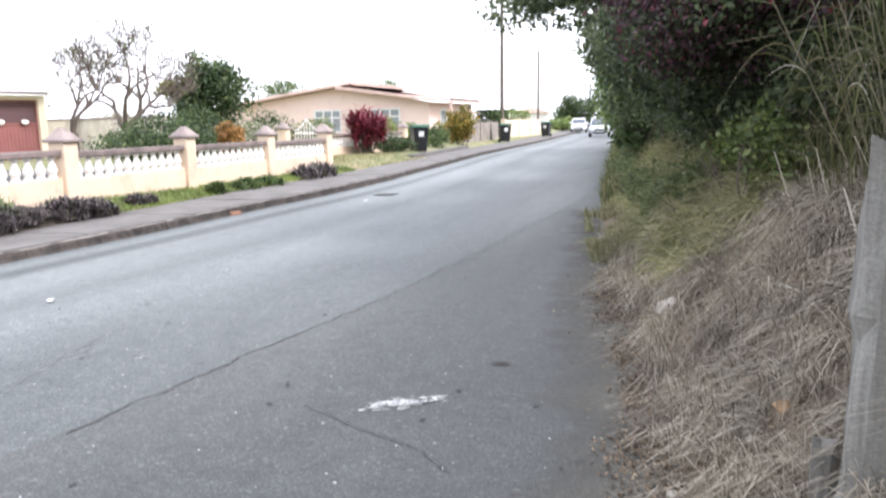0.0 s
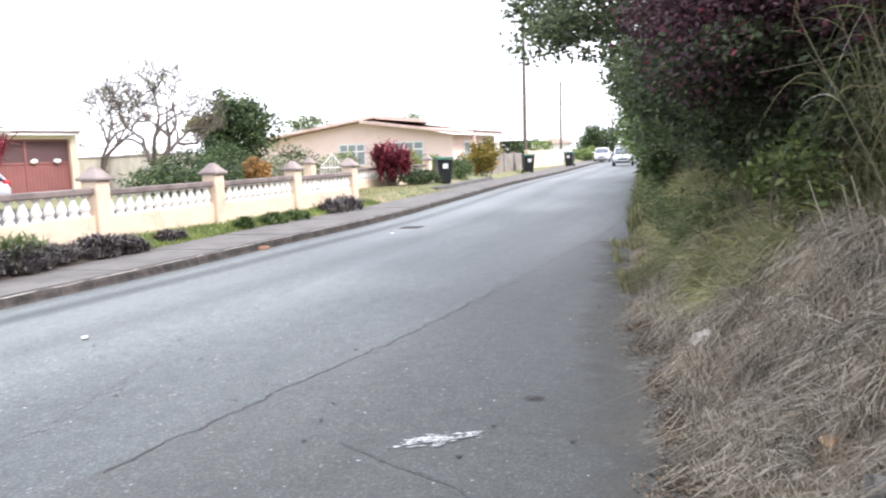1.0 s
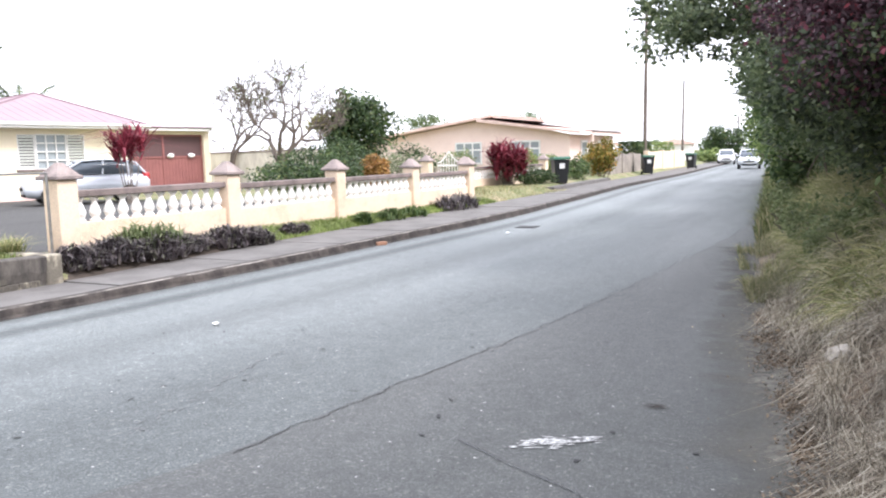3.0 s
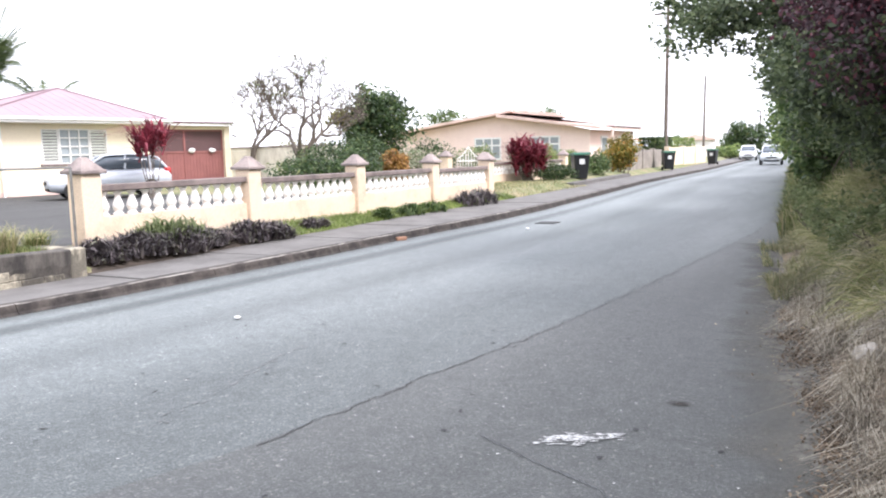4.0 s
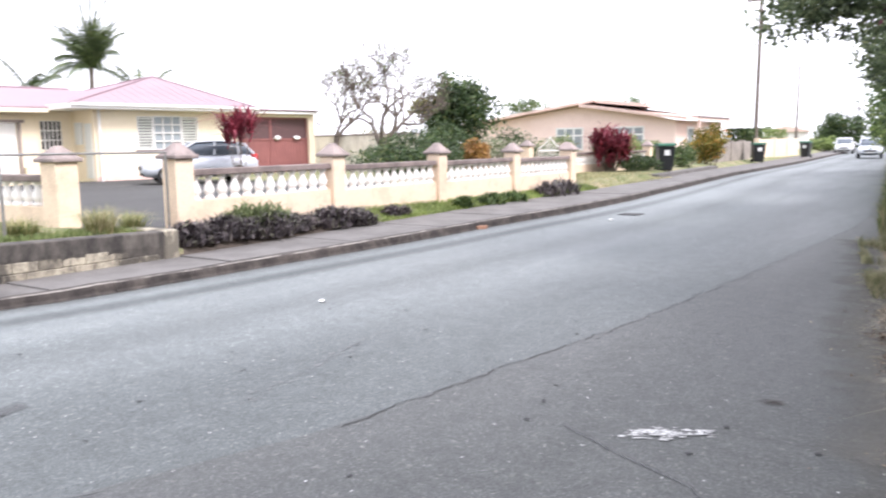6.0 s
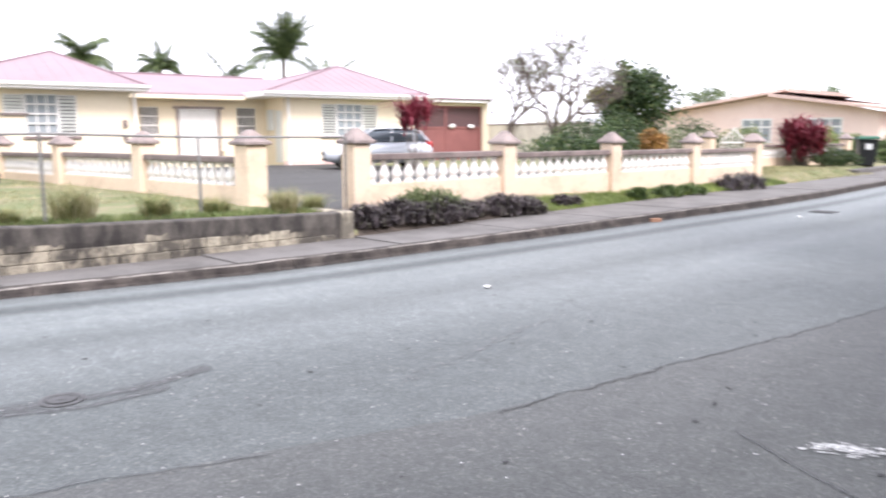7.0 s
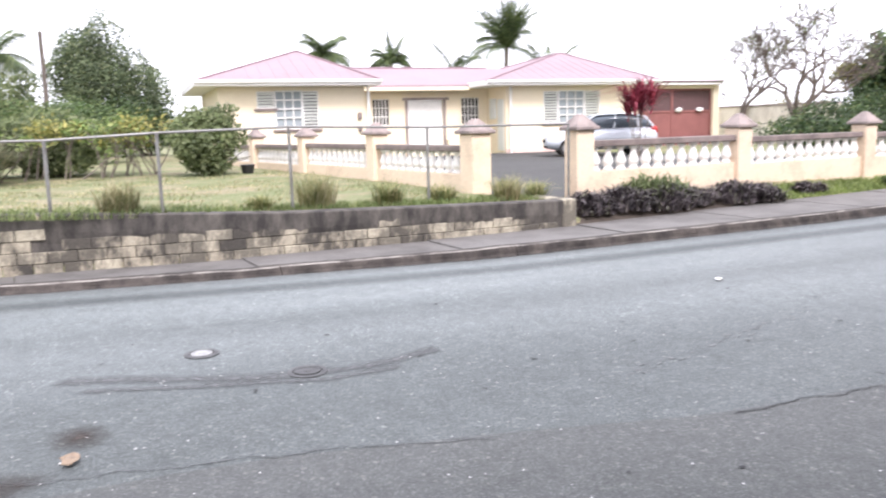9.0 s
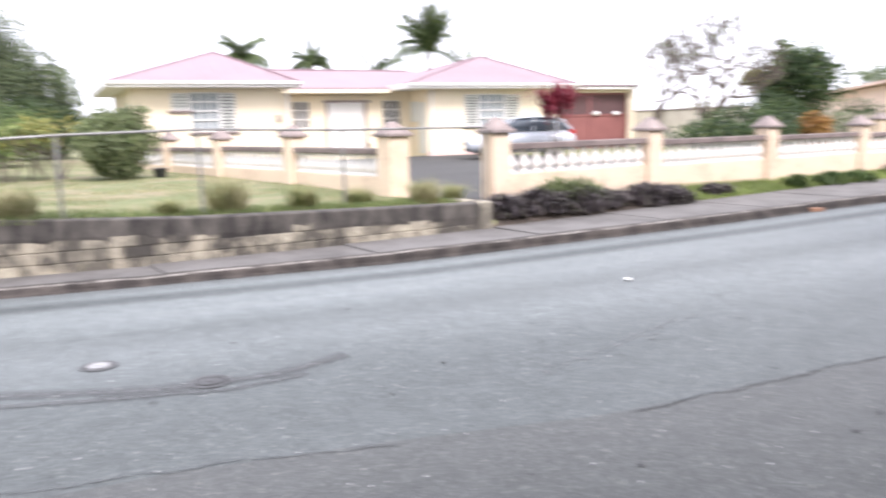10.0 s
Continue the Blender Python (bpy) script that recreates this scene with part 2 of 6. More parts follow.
LEAF_CROTON = leafy("yellow_green_leaves", [(0.0, (0.102, 0.116, 0.022)), (0.5, (0.24, 0.225, 0.05)), (0.8, (0.42, 0.31, 0.06)), (1.0, (0.50, 0.2, 0.05))])
LEAF_ORANGE = leafy("orange_leaves", [(0.0, (0.12, 0.09, 0.03)), (0.55, (0.36, 0.17, 0.05)), (1.0, (0.50, 0.32, 0.09))])
LEAF_SLATE = leafy("slate_purple_leaves", [(0.0, (0.05, 0.044, 0.047)), (0.5, (0.105, 0.09, 0.10)), (0.8, (0.18, 0.15, 0.16)), (1.0, (0.2, 0.21, 0.14))], 0.45, 0.15)
LEAF_YELLOW = leafy("yellowed_leaves", [(0.0, (0.11, 0.13, 0.04)), (0.6, (0.27, 0.26, 0.08)), (1.0, (0.46, 0.42, 0.14))])
FROND = leafy("palm_leaflets", [(0.0, (0.036, 0.058, 0.026)), (0.6, (0.087, 0.131, 0.051)), (1.0, (0.203, 0.246, 0.102))], 0.5, 0.25)
GRASS = leafy("grass_blades", [(0.0, (0.10, 0.14, 0.05)), (0.6, (0.175, 0.235, 0.085)), (1.0, (0.28, 0.30, 0.14))], 0.7)
GRASS_DRY = leafy("dry_straw", [(0.0, (0.11, 0.09, 0.07)), (0.45, (0.36, 0.31, 0.245)), (0.85, (0.57, 0.51, 0.42)), (1.0, (0.72, 0.66, 0.56))], 0.85, 0.2)
GRASS_MIX = leafy("long_grass", [(0.0, (0.097, 0.119, 0.048)), (0.5, (0.227, 0.268, 0.099)), (0.8, (0.398, 0.372, 0.188)), (1.0, (0.574, 0.490, 0.307))], 0.7)


def lawn_material():
    m, nt, b = mat_base("lawn", 0.95)
    a = ramp(nt, noise_of(nt, 0.9, 6, 0.7), [(0.3, (0.125, 0.165, 0.06)), (0.48, (0.19, 0.21, 0.095)), (0.62, (0.29, 0.245, 0.155))])
    f = ramp(nt, noise_of(nt, 30, 4), [(0.3, (0.6, 0.6, 0.6)), (0.7, (1.25, 1.25, 1.25))])
    nt.links.new(mix(nt, 1.0, a, f, "MULTIPLY"), b.inputs["Base Color"])
    bump(nt, b, noise_of(nt, 40, 4), 0.8, 0.03)
    return m


def soil_material():
    m, nt, b = mat_base("dry_bank_soil", 0.95)
    a = ramp(nt, noise_of(nt, 2.6, 6, 0.7), [(0.3, (0.12, 0.094, 0.073)), (0.5, (0.23, 0.18, 0.135)), (0.7, (0.37, 0.28, 0.19))])
    f = ramp(nt, noise_of(nt, 45, 4), [(0.3, (0.6, 0.6, 0.6)), (0.7, (1.3, 1.3, 1.3))])
    nt.links.new(mix(nt, 1.0, a, f, "MULTIPLY"), b.inputs["Base Color"])
    bump(nt, b, noise_of(nt, 30, 6, 0.7), 1.0, 0.05)
    return m


LAWN = lawn_material()
SOIL = soil_material()
GRASS_CURTAIN = leafy("curtain_grass", [(0.0, (0.15, 0.18, 0.07)), (0.45, (0.30, 0.33, 0.13)), (0.7, (0.48, 0.44, 0.24)), (1.0, (0.66, 0.58, 0.4))], 0.65)
GRASS_GREY = leafy("grey_dead_grass", [(0.0, (0.10, 0.085, 0.07)), (0.5, (0.42, 0.385, 0.325)), (1.0, (0.68, 0.64, 0.56))], 0.85, 0.2)
# LEAF_SHADE is a darker LEAF_BANK: deep shade under trees put into the colour
LEAF_SHADE = leafy("shaded_green_leaves", [(0.0, (0.035, 0.048, 0.03)), (0.5, (0.085, 0.115, 0.062)), (0.9, (0.15, 0.195, 0.095)), (1.0, (0.25, 0.28, 0.13))], 0.5, 0.45)
LEAF_FRESH = leafy("young_green_leaves", [(0.0, (0.05, 0.08, 0.025)), (0.6, (0.12, 0.17, 0.05)), (1.0, (0.26, 0.30, 0.10))])
CANE = worn("pale_cane", (0.22, 0.195, 0.125), (0.11, 0.105, 0.06), 8)
GRASS_CANE = leafy("cane_blades", [(0.0, (0.06, 0.075, 0.028)), (0.5, (0.15, 0.18, 0.06)), (0.85, (0.19, 0.17, 0.085)), (1.0, (0.36, 0.30, 0.19))], 0.7)
DUST = faded_patch("edge_dust", (0.175, 0.165, 0.14))
LEAF_BANK = leafy("greyish_green_leaves", [(0.0, (0.055, 0.074, 0.043)), (0.5, (0.13, 0.175, 0.094)), (0.88, (0.22, 0.275, 0.145)), (1.0, (0.32, 0.345, 0.19))], 0.5, 0.5)
LEAF_GARDEN = leafy("soft_green_leaves", [(0.0, (0.095, 0.125, 0.058)), (0.55, (0.185, 0.235, 0.108)), (1.0, (0.32, 0.355, 0.19))], 0.55, 0.5)
LEAF_PALE = leafy("pale_flowering_leaves", [(0.0, (0.09, 0.12, 0.06)), (0.6, (0.2, 0.24, 0.13)), (0.8, (0.36, 0.34, 0.26)), (1.0, (0.7, 0.55, 0.5))])
GRASS_BANK = leafy("sparse_bank_grass", [(0.0, (0.15, 0.165, 0.075)), (0.4, (0.27, 0.29, 0.125)), (0.7, (0.42, 0.385, 0.22)), (1.0, (0.62, 0.54, 0.38))], 0.7)
BED_SOIL = worn("dark_bed_soil", (0.085, 0.068, 0.054), (0.04, 0.032, 0.026), 6, 0.95, 40, 0.02)
GRASS_VERGE = leafy("lush_verge_blades", [(0.0, (0.13, 0.19, 0.05)), (0.6, (0.235, 0.325, 0.09)), (1.0, (0.36, 0.42, 0.15))], 0.7)

# ---- building helpers ----
rng = np.random.default_rng(7)


def thing(name, x, y, z, rz=0.0, label="", category="", group="", kind=""):
    ob = new(name)
    ob.empty_display_size = 0.2
    ob.matrix_world = pose(x, y, z, 0, 0, rz)
    return tagged(ob, label, category, group, kind)


def mesh_of(name, bm, material, smooth=False):
    me = bpy.data.meshes.new(name)
    bmesh.ops.recalc_face_normals(bm, faces=bm.faces)
    bm.to_mesh(me)
    bm.free()
    for m in (material if isinstance(material, (list, tuple)) else [material]):
        me.materials.append(m)
    if smooth:
        me.shade_smooth()
    return me


def part(name, bm, material, parent=None, label="", smooth=False):
    """Links a bmesh, or a ready mesh, as one mesh object under a thing or a part."""
    me = bm if isinstance(bm, bpy.types.Mesh) else mesh_of(name, bm, material, smooth)
    ob = new(name, me)
    if parent is not None:
        ob.parent = parent
    return tagged(ob, label)


def mesh_np(name, verts, faces, material, smooth=False):
    me = bpy.data.meshes.new(name)
    verts, faces = np.asarray(verts, np.float32), np.asarray(faces, np.int32)
    k = faces.shape[1]
    me.vertices.add(len(verts))
    me.vertices.foreach_set("co", verts.ravel())
    me.loops.add(faces.size)
    me.loops.foreach_set("vertex_index", faces.ravel())
    me.polygons.add(len(faces))
    me.polygons.foreach_set("loop_start", np.arange(0, faces.size, k, dtype=np.int32))
    me.update(calc_edges=True)
    me.materials.append(material)
    if smooth:
        me.shade_smooth()
    return me


def box(bm, x0, x1, y0, y1, z0, z1, bevel=0.0):
    vs = bmesh.ops.create_cube(bm, size=1.0, matrix=Matrix.LocRotScale(((x0 + x1) / 2, (y0 + y1) / 2, (z0 + z1) / 2), None, (x1 - x0, y1 - y0, z1 - z0)))["verts"]
    if bevel:
        es = list({e for v in vs for e in v.link_edges})
        bmesh.ops.bevel(bm, geom=es, offset=bevel, segments=1, affect="EDGES")
    return bm


def boxed(x0, x1, y0, y1, z0, z1, bevel=0.0):
    return box(bmesh.new(), x0, x1, y0, y1, z0, z1, bevel)


def tube(bm, a, b, r0, r1=None, seg=8):
    a, b = Vector(a), Vector(b)
    d = b - a
    m = Matrix.Translation((a + b) / 2) @ d.to_track_quat("Z", "Y").to_matrix().to_4x4()
    bmesh.ops.create_cone(bm, cap_ends=True, segments=seg, radius1=r0, radius2=r0 if r1 is None else r1, depth=d.length, matrix=m)
    return bm


def lathe(profile, seg=10):
    bm = bmesh.new()
    rings = [[bm.verts.new((r * math.cos(2 * math.pi * i / seg), r * math.sin(2 * math.pi * i / seg), z)) for i in range(seg)] for r, z in profile]
    for a, b in zip(rings, rings[1:]):
        for i in range(seg):
            bm.faces.new((a[i], a[(i + 1) % seg], b[(i + 1) % seg], b[i]))
    bm.faces.new(rings[0][::-1])
    bm.faces.new(rings[-1])
    return bm


def prism(points, depth, axis="x"):
    """A closed outline in (along, up), drawn out by depth on the other axis."""
    bm = bmesh.new()
    put = (lambda a, u, d: (d, a, u)) if axis == "x" else (lambda a, u, d: (a, d, u))
    f0 = [bm.verts.new(put(a, u, depth[0])) for a, u in points]
    f1 = [bm.verts.new(put(a, u, depth[1])) for a, u in points]
    bm.faces.new(f0)
    bm.faces.new(f1[::-1])
    n = len(points)
    for i in range(n):
        bm.faces.new((f0[i], f1[i], f1[(i + 1) % n], f0[(i + 1) % n]))
    return bm


def unit(n):
    v = rng.normal(size=(n, 3))
    return v / np.linalg.norm(v, axis=1)[:, None]


def leaves(name, centres, size, material, wide=0.5, droop=0.25, lift=0.3):
    """One small folded leaf at each centre, four corners and two faces each."""
    c = np.asarray(centres, float)
    n = len(c)
    d = unit(n)
    d[:, 2] = d[:, 2] * 0.7 - droop
    d /= np.linalg.norm(d, axis=1)[:, None]
    w = np.cross(d, unit(n) + np.array([0, 0, lift]))
    w /= np.linalg.norm(w, axis=1)[:, None] + 1e-9
    up = np.cross(w, d)
    s = (size * rng.uniform(0.6, 1.35, n))[:, None]
    base, tip = c - d * s * 0.5, c + d * s * 0.5
    mid = c + up * s * 0.07
    v = np.stack([base, mid + w * s * wide * 0.5, tip, mid - w * s * wide * 0.5], 1).reshape(-1, 3)
    i = np.arange(n)[:, None] * 4
    f = np.concatenate([i + [0, 1, 2], i + [0, 2, 3]], 1).reshape(-1, 3)
    return mesh_np(name, v, f, material)


def blades(name, roots, height, material, width=0.012, lean=0.5, spread=None):
    """Bent grass blades standing on the roots."""
    r = np.asarray(roots, float)
    n = len(r)
    a = rng.uniform(0, 2 * math.pi, n)
    d = np.stack([np.cos(a), np.sin(a), 0 * a], 1)
    if spread is not None:
        d = d * 0.7 + np.asarray(spread, float)
    side = np.stack([-np.sin(a), np.cos(a), 0 * a], 1)
    h = (height * rng.uniform(0.4, 1.3, n))[:, None]
    k = (lean * rng.uniform(0.2, 1.5, n))[:, None]
    up = np.array([0, 0, 1.0])
    m = r + up * h * 0.6 + d * h * k * 0.3
    t = r + up * h * np.clip(1 - 0.3 * k, 0.15, 1) + d * h * k
    w = width * rng.uniform(0.6, 1.4, n)[:, None]
    v = np.stack([r - side * w, r + side * w, m - side * w * 0.8, m + side * w * 0.8, t], 1).reshape(-1, 3)
    i = np.arange(n)[:, None] * 5
    f = np.concatenate([i + [0, 1, 3], i + [0, 3, 2], i + [2, 3, 4]], 1).reshape(-1, 3)
    return mesh_np(name, v, f, material)


def arcs(name, roots, way, length, material, width=0.006, drop=0.8, seg=6):
    """Long leaves that rise along way, arch over and hang."""
    r, d = np.asarray(roots, float), np.asarray(way, float)
    n = len(r)
    d = d / np.linalg.norm(d, axis=1)[:, None]
    ln = (length * rng.uniform(0.55, 1.3, n))[:, None]
    sag = (drop * rng.uniform(0.5, 1.4, n))[:, None]
    side = np.cross(d, unit(n))
    side /= np.linalg.norm(side, axis=1)[:, None] + 1e-9
    wide = (width * rng.uniform(0.6, 1.5, n))[:, None]
    rows = []
    for k in range(seg + 1):
        s = k / seg
        p = r + d * ln * s - np.array([0, 0, 1.0]) * ln * sag * s * s
        w = side * wide * (1 - s) ** 0.6 * (0.5 + min(1.0, 3 * s) * 0.5)
        rows += [p - w, p + w]
    v = np.stack(rows, 1).reshape(-1, 3)
    m = 2 * (seg + 1)
    i = np.arange(n)[:, None] * m
    f = np.concatenate([i + [2 * k, 2 * k + 1, 2 * k + 3] for k in range(seg)] + [i + [2 * k, 2 * k + 3, 2 * k + 2] for k in range(seg)], 1).reshape(-1, 3)
    return mesh_np(name, v, f, material)


def blob_points(n, centre, radii, shell=0.55, lumps=9):
    """Points in the outer part of a lumpy crown."""
    d = unit(n)
    k = unit(lumps)
    bulge = 0.72 + 0.34 * np.clip((d @ k.T).max(1), 0, 1) ** 6 + 0.06 * rng.normal(size=n)
    r = (shell + (1 - shell) * rng.random(n) ** 0.6) * bulge
    return np.asarray(centre) + d * r[:, None] * np.asarray(radii)


def branch_curves(bm, start, direction, length, radius, depth, twigs, bend=0.35, split=(2, 3), rise=0.22, thin=0.0):
    """A limb of short tapered pieces that forks; collects the ends in twigs."""
    p, d = Vector(start), Vector(direction).normalized()
    steps = 4
    for i in range(steps):
        q = p + d * (length / steps)
        r0, r1 = radius * (1 - 0.45 * i / steps), radius * (1 - 0.45 * (i + 1) / steps)
        tube(bm, p, q, r0, r1, 6 if radius > 0.03 else 4)
        p = q
        d = (d + Vector(rng.normal(0, bend * 0.4, 3))).normalized()
    if depth == 0:
        twigs.append(tuple(p))
        return
    for _ in range(rng.integers(split[0], split[1] + 1)):
        e = (d + Vector(rng.normal(0, 0.5, 3)) + Vector((0, 0, rise))).normalized()
        branch_curves(bm, p, e, length * rng.uniform(0.6, 0.85), max(radius * 0.55, thin), depth - 1, twigs, bend, split, rise, thin)


def line_at(table, y):
    ys, xs = zip(*table)
    return float(np.interp(y, ys, xs))

# ---- the road and the ground; y runs along the road ----
KERB_X = [(-60, -27.0), (-20, -14.6), (-5, -10.25), (-0.77, -9.0), (0.5, -8.65), (1.9, -8.3), (4.5, -7.82), (6.5, -7.66), (8.3, -7.55), (10.2, -7.48), (13, -7.44), (16, -7.36), (20, -7.42), (24, -7.68), (35, -8.45), (52, -8.75), (90, -10.5), (200, -22.0)]
EDGE_X = [(-60, 1.6), (-10, 0.9), (0, 0.45), (4, 0.1), (6.7, -0.25), (10.2, -0.77), (13, -1.1), (23.4, -1.74), (45, -3.4), (60, -4.1), (90, -6.0), (200, -15.0)]
JOINT_X = [(-60, -5.5), (-10, -4.6), (0.8, -3.68), (2.1, -3.29), (3.2, -2.9), (4.4, -2.74), (5.7, -2.52), (7.1, -2.32), (9.5, -2.12), (12.0, -1.9), (14.9, -1.69), (17.2, -1.62), (23.4, -1.95), (45, -3.6), (60, -4.3), (90, -6.2), (200, -15.2)]
INNER_X = [(-60, -28.2), (-20, -15.4), (-5, -10.8), (-0.8, -9.62), (0.6, -9.37), (2.1, -9.09), (4.9, -8.87), (6.9, -8.82), (8.1, -8.88), (10.7, -9.03), (16, -9.24), (22, -9.3), (35, -10.2), (52, -10.7), (90, -12.6), (200, -24.0)]
KERB_H = [(-60, 0.08), (-1, 0.085), (2, 0.092), (4.5, 0.112), (8, 0.125), (13, 0.14), (30, 0.145), (200, 0.145)]
RET_TOP = [(-60, 1.3), (-14, 1.05), (-0.7, 0.76), (2.8, 0.575), (6.76, 0.47)]


def smooth01(v):
    v = min(1.0, max(0.0, v))
    return v * v * (3 - 2 * v)


def left_height(x, y):
    """Ground height west of the pavement."""
    inner = line_at(INNER_X, y)
    u = inner - x
    court = smooth01((u - 1.3) / 1.5) * smooth01((21.5 - y) / 1.5)
    garden = 0.14 + 0.20 * smooth01(u / 0.8) - 0.12 * court
    lawn = line_at(RET_TOP, y) - 0.05
    lawn += (0.5 - lawn) * smooth01((u - 0.3) / 9)
    k = smooth01((y - 6.45) / 0.45)
    h = lawn * (1 - k) + garden * k
    return h + 0.025 * noise.noise((x * 0.9, y * 0.9, 0.0)) * min(1, max(0, u))


def bank_height(x, y):
    """Ground height east of the road: a steep bank of loose straw and soil."""
    u = x - line_at(EDGE_X, y)
    h = 0.0
    for lo, hi, rise in ((0.0, 0.35, 0.14), (0.25, 1.4, 0.95), (1.3, 3.5, 0.75)):
        h += rise * smooth01((u - lo) / (hi - lo))
    rough = min(1.0, max(0.0, u * 2.5))
    return h + rough * (0.10 * noise.noise((x * 1.7, y * 1.3, 3.0)) + 0.05 * noise.noise((x * 5, y * 5, 1.0)))


def strip(name, rows, left, right, z, material, cols=2, under=0.0):
    """A sheet between two lines along y, with z(x, y)."""
    v, f = [], []
    for y in rows:
        a, b = left(y), right(y)
        for c in range(cols + 1):
            x = a + (b - a) * c / cols
            v.append((x, y, z(x, y)))
    w = cols + 1
    for i in range(len(rows) - 1):
        for c in range(cols):
            f.append((i * w + c, i * w + c + 1, (i + 1) * w + c + 1, (i + 1) * w + c))
    me = mesh_np(name, v, f, material, True)
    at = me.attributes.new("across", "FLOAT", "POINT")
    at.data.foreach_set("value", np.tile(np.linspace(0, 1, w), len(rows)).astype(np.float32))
    return me


ROWS_Y = [-60, -40, -25] + [float(v) for v in np.arange(-15, 30, 0.5)] + [float(v) for v in np.arange(30, 62, 2.0)] + [66, 72, 80, 90, 110, 140, 200]


def road_z(x, y):
    return 0.012 * noise.noise((x * 0.35, y * 0.25, 5.0))


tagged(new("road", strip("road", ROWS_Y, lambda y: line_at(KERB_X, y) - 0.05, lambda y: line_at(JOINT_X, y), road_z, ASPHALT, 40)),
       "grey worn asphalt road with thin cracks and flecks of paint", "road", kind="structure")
tagged(new("road_shoulder", strip("road_shoulder", ROWS_Y, lambda y: line_at(JOINT_X, y), lambda y: line_at(EDGE_X, y) + 0.25, road_z, ASPHALT_OLD, 10)),
       "older brownish asphalt shoulder along the dry bank", "road", kind="structure")


def far_ground():
    """One sheet to the horizon, dipping under the road."""
    ys = [-3000, -800, -200, -60, -40, -25] + [float(v) for v in np.arange(-15, 30, 0.5)] + [float(v) for v in np.arange(30, 62, 2.0)] + [66, 72, 80, 90, 110, 140, 200, 500, 1200, 3000]
    west = [3000, 900, 300, 120, 70, 50, 38, 30, 25, 21, 18, 15, 12.5, 10.5, 9, 7.5, 6, 5, 4, 3.2, 2.5, 2, 1.6, 1.2, 0.9, 0.6, 0.35, 0.12, 0.0]
    east = [0.0, 0.1, 0.2, 0.3, 0.42, 0.54, 0.66, 0.78, 0.9, 1.05, 1.2, 1.4, 1.7, 2.1, 2.6, 3.5, 6, 12, 40, 200, 900, 3000]
    v, f, m = [], [], []
    for y in ys:
        yy = min(max(y, -60), 200)
        a, b = line_at(INNER_X, yy), line_at(EDGE_X, yy)
        for u in west:
            v.append((a - u, y, left_height(a - u, yy) if u > 0 else 0.05))
        for x in (a + 0.1, (a + b) / 2, b - 0.02):
            v.append((x, y, -0.12))
        for u in east:
            v.append((b + u, y, bank_height(b + u, yy) - (0.03 if u == 0 else 0)))
    w = len(west) + 3 + len(east)
    for i in range(len(ys) - 1):
        for c in range(w - 1):
            f.append((i * w + c, i * w + c + 1, (i + 1) * w + c + 1, (i + 1) * w + c))
            m.append(0 if c < len(west) else 1)
    me = mesh_np("ground", v, f, LAWN, True)
    me.materials.append(SOIL)
    me.polygons.foreach_set("material_index", np.asarray(m, np.int32))
    return tagged(new("ground", me), "uneven grass and dry soil with a steep roadside bank", "ground", kind="structure")


far_ground()

# pavement slabs and kerb stones
pavement = thing("pavement", 0, 0, 0, label="grey concrete pavement of long slabs beside the road", category="pavement", kind="structure")
kerb = thing("kerb", 0, 0, 0, label="worn low concrete kerb with a dark chipped face", category="kerb", kind="structure")


def slab(y0, y1, left, right, z0, z1, gap=0.006):
    bm = bmesh.new()
    c = []
    for y in (y0 + gap, y1 - gap):
        for x in (left(y), right(y)):
            c.append((x, y))
    lo = [bm.verts.new((x, y, z0)) for x, y in c]
    hi = [bm.verts.new((x, y, z1)) for x, y in c]
    for q in ((lo[0], lo[1], lo[3], lo[2]), (hi[0], hi[2], hi[3], hi[1]), (lo[0], hi[0], hi[1], lo[1]), (lo[2], lo[3], hi[3], hi[2]), (lo[0], lo[2], hi[2], hi[0]), (lo[1], hi[1], hi[3], lo[3])):
        bm.faces.new(q)
    return bm


y = -30.0
while y < 95:
    n = 2.3 if y < 40 else 6.0
    dz = rng.uniform(-0.006, 0.006)
    part("slab", slab(y, y + n, lambda q: line_at(INNER_X, q) - 0.04, lambda q: line_at(KERB_X, q) - 0.17, -0.05, line_at(KERB_H, y + n / 2) - 0.008 + dz, 0.004), PAVE, pavement)
    y += n


def kerb_length(y0, y1, step):
    """A length of cast kerb: battered, chipped face, worn round nose and a pale arris."""
    bm = bmesh.new()
    prev = None
    n = max(2, int((y1 - y0) / step))
    for i in range(n + 1):
        q = y0 + 0.004 + (y1 - y0 - 0.008) * i / n
        x = line_at(KERB_X, q)
        a = 0.018 * noise.noise((q * 2.3, 1.0, 0)) + 0.012 * noise.noise((q * 9, 2.0, 0))
        b = 0.016 * noise.noise((q * 3.1, 5.0, 0)) + 0.014 * noise.noise((q * 11, 6.0, 0))
        c = 0.008 * noise.noise((q * 1.7, 8.0, 0)) + 0.006 * noise.noise((q * 8, 9.0, 0)) + line_at(KERB_H, q)
        ring = [bm.verts.new(v) for v in ((x - 0.165, q, -0.05), (x - 0.165, q, c - 0.004), (x - 0.06 + b, q, c), (x - 0.028 + b, q, c - 0.012), (x - 0.012 + b * 0.6, q, c * 0.62 + a), (x + a, q, 0.03), (x + 0.025 + 1.6 * a, q, 0.004), (x + 0.03 + a, q, -0.05))]
        if prev:
            for k in range(7):
                f = bm.faces.new((prev[k], ring[k], ring[k + 1], prev[k + 1]))
                # the nose strip is paler; the top and the face are much darker
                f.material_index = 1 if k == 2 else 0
        else:
            bm.faces.new(ring)
        prev = ring
    bm.faces.new(prev[::-1])
    return bm


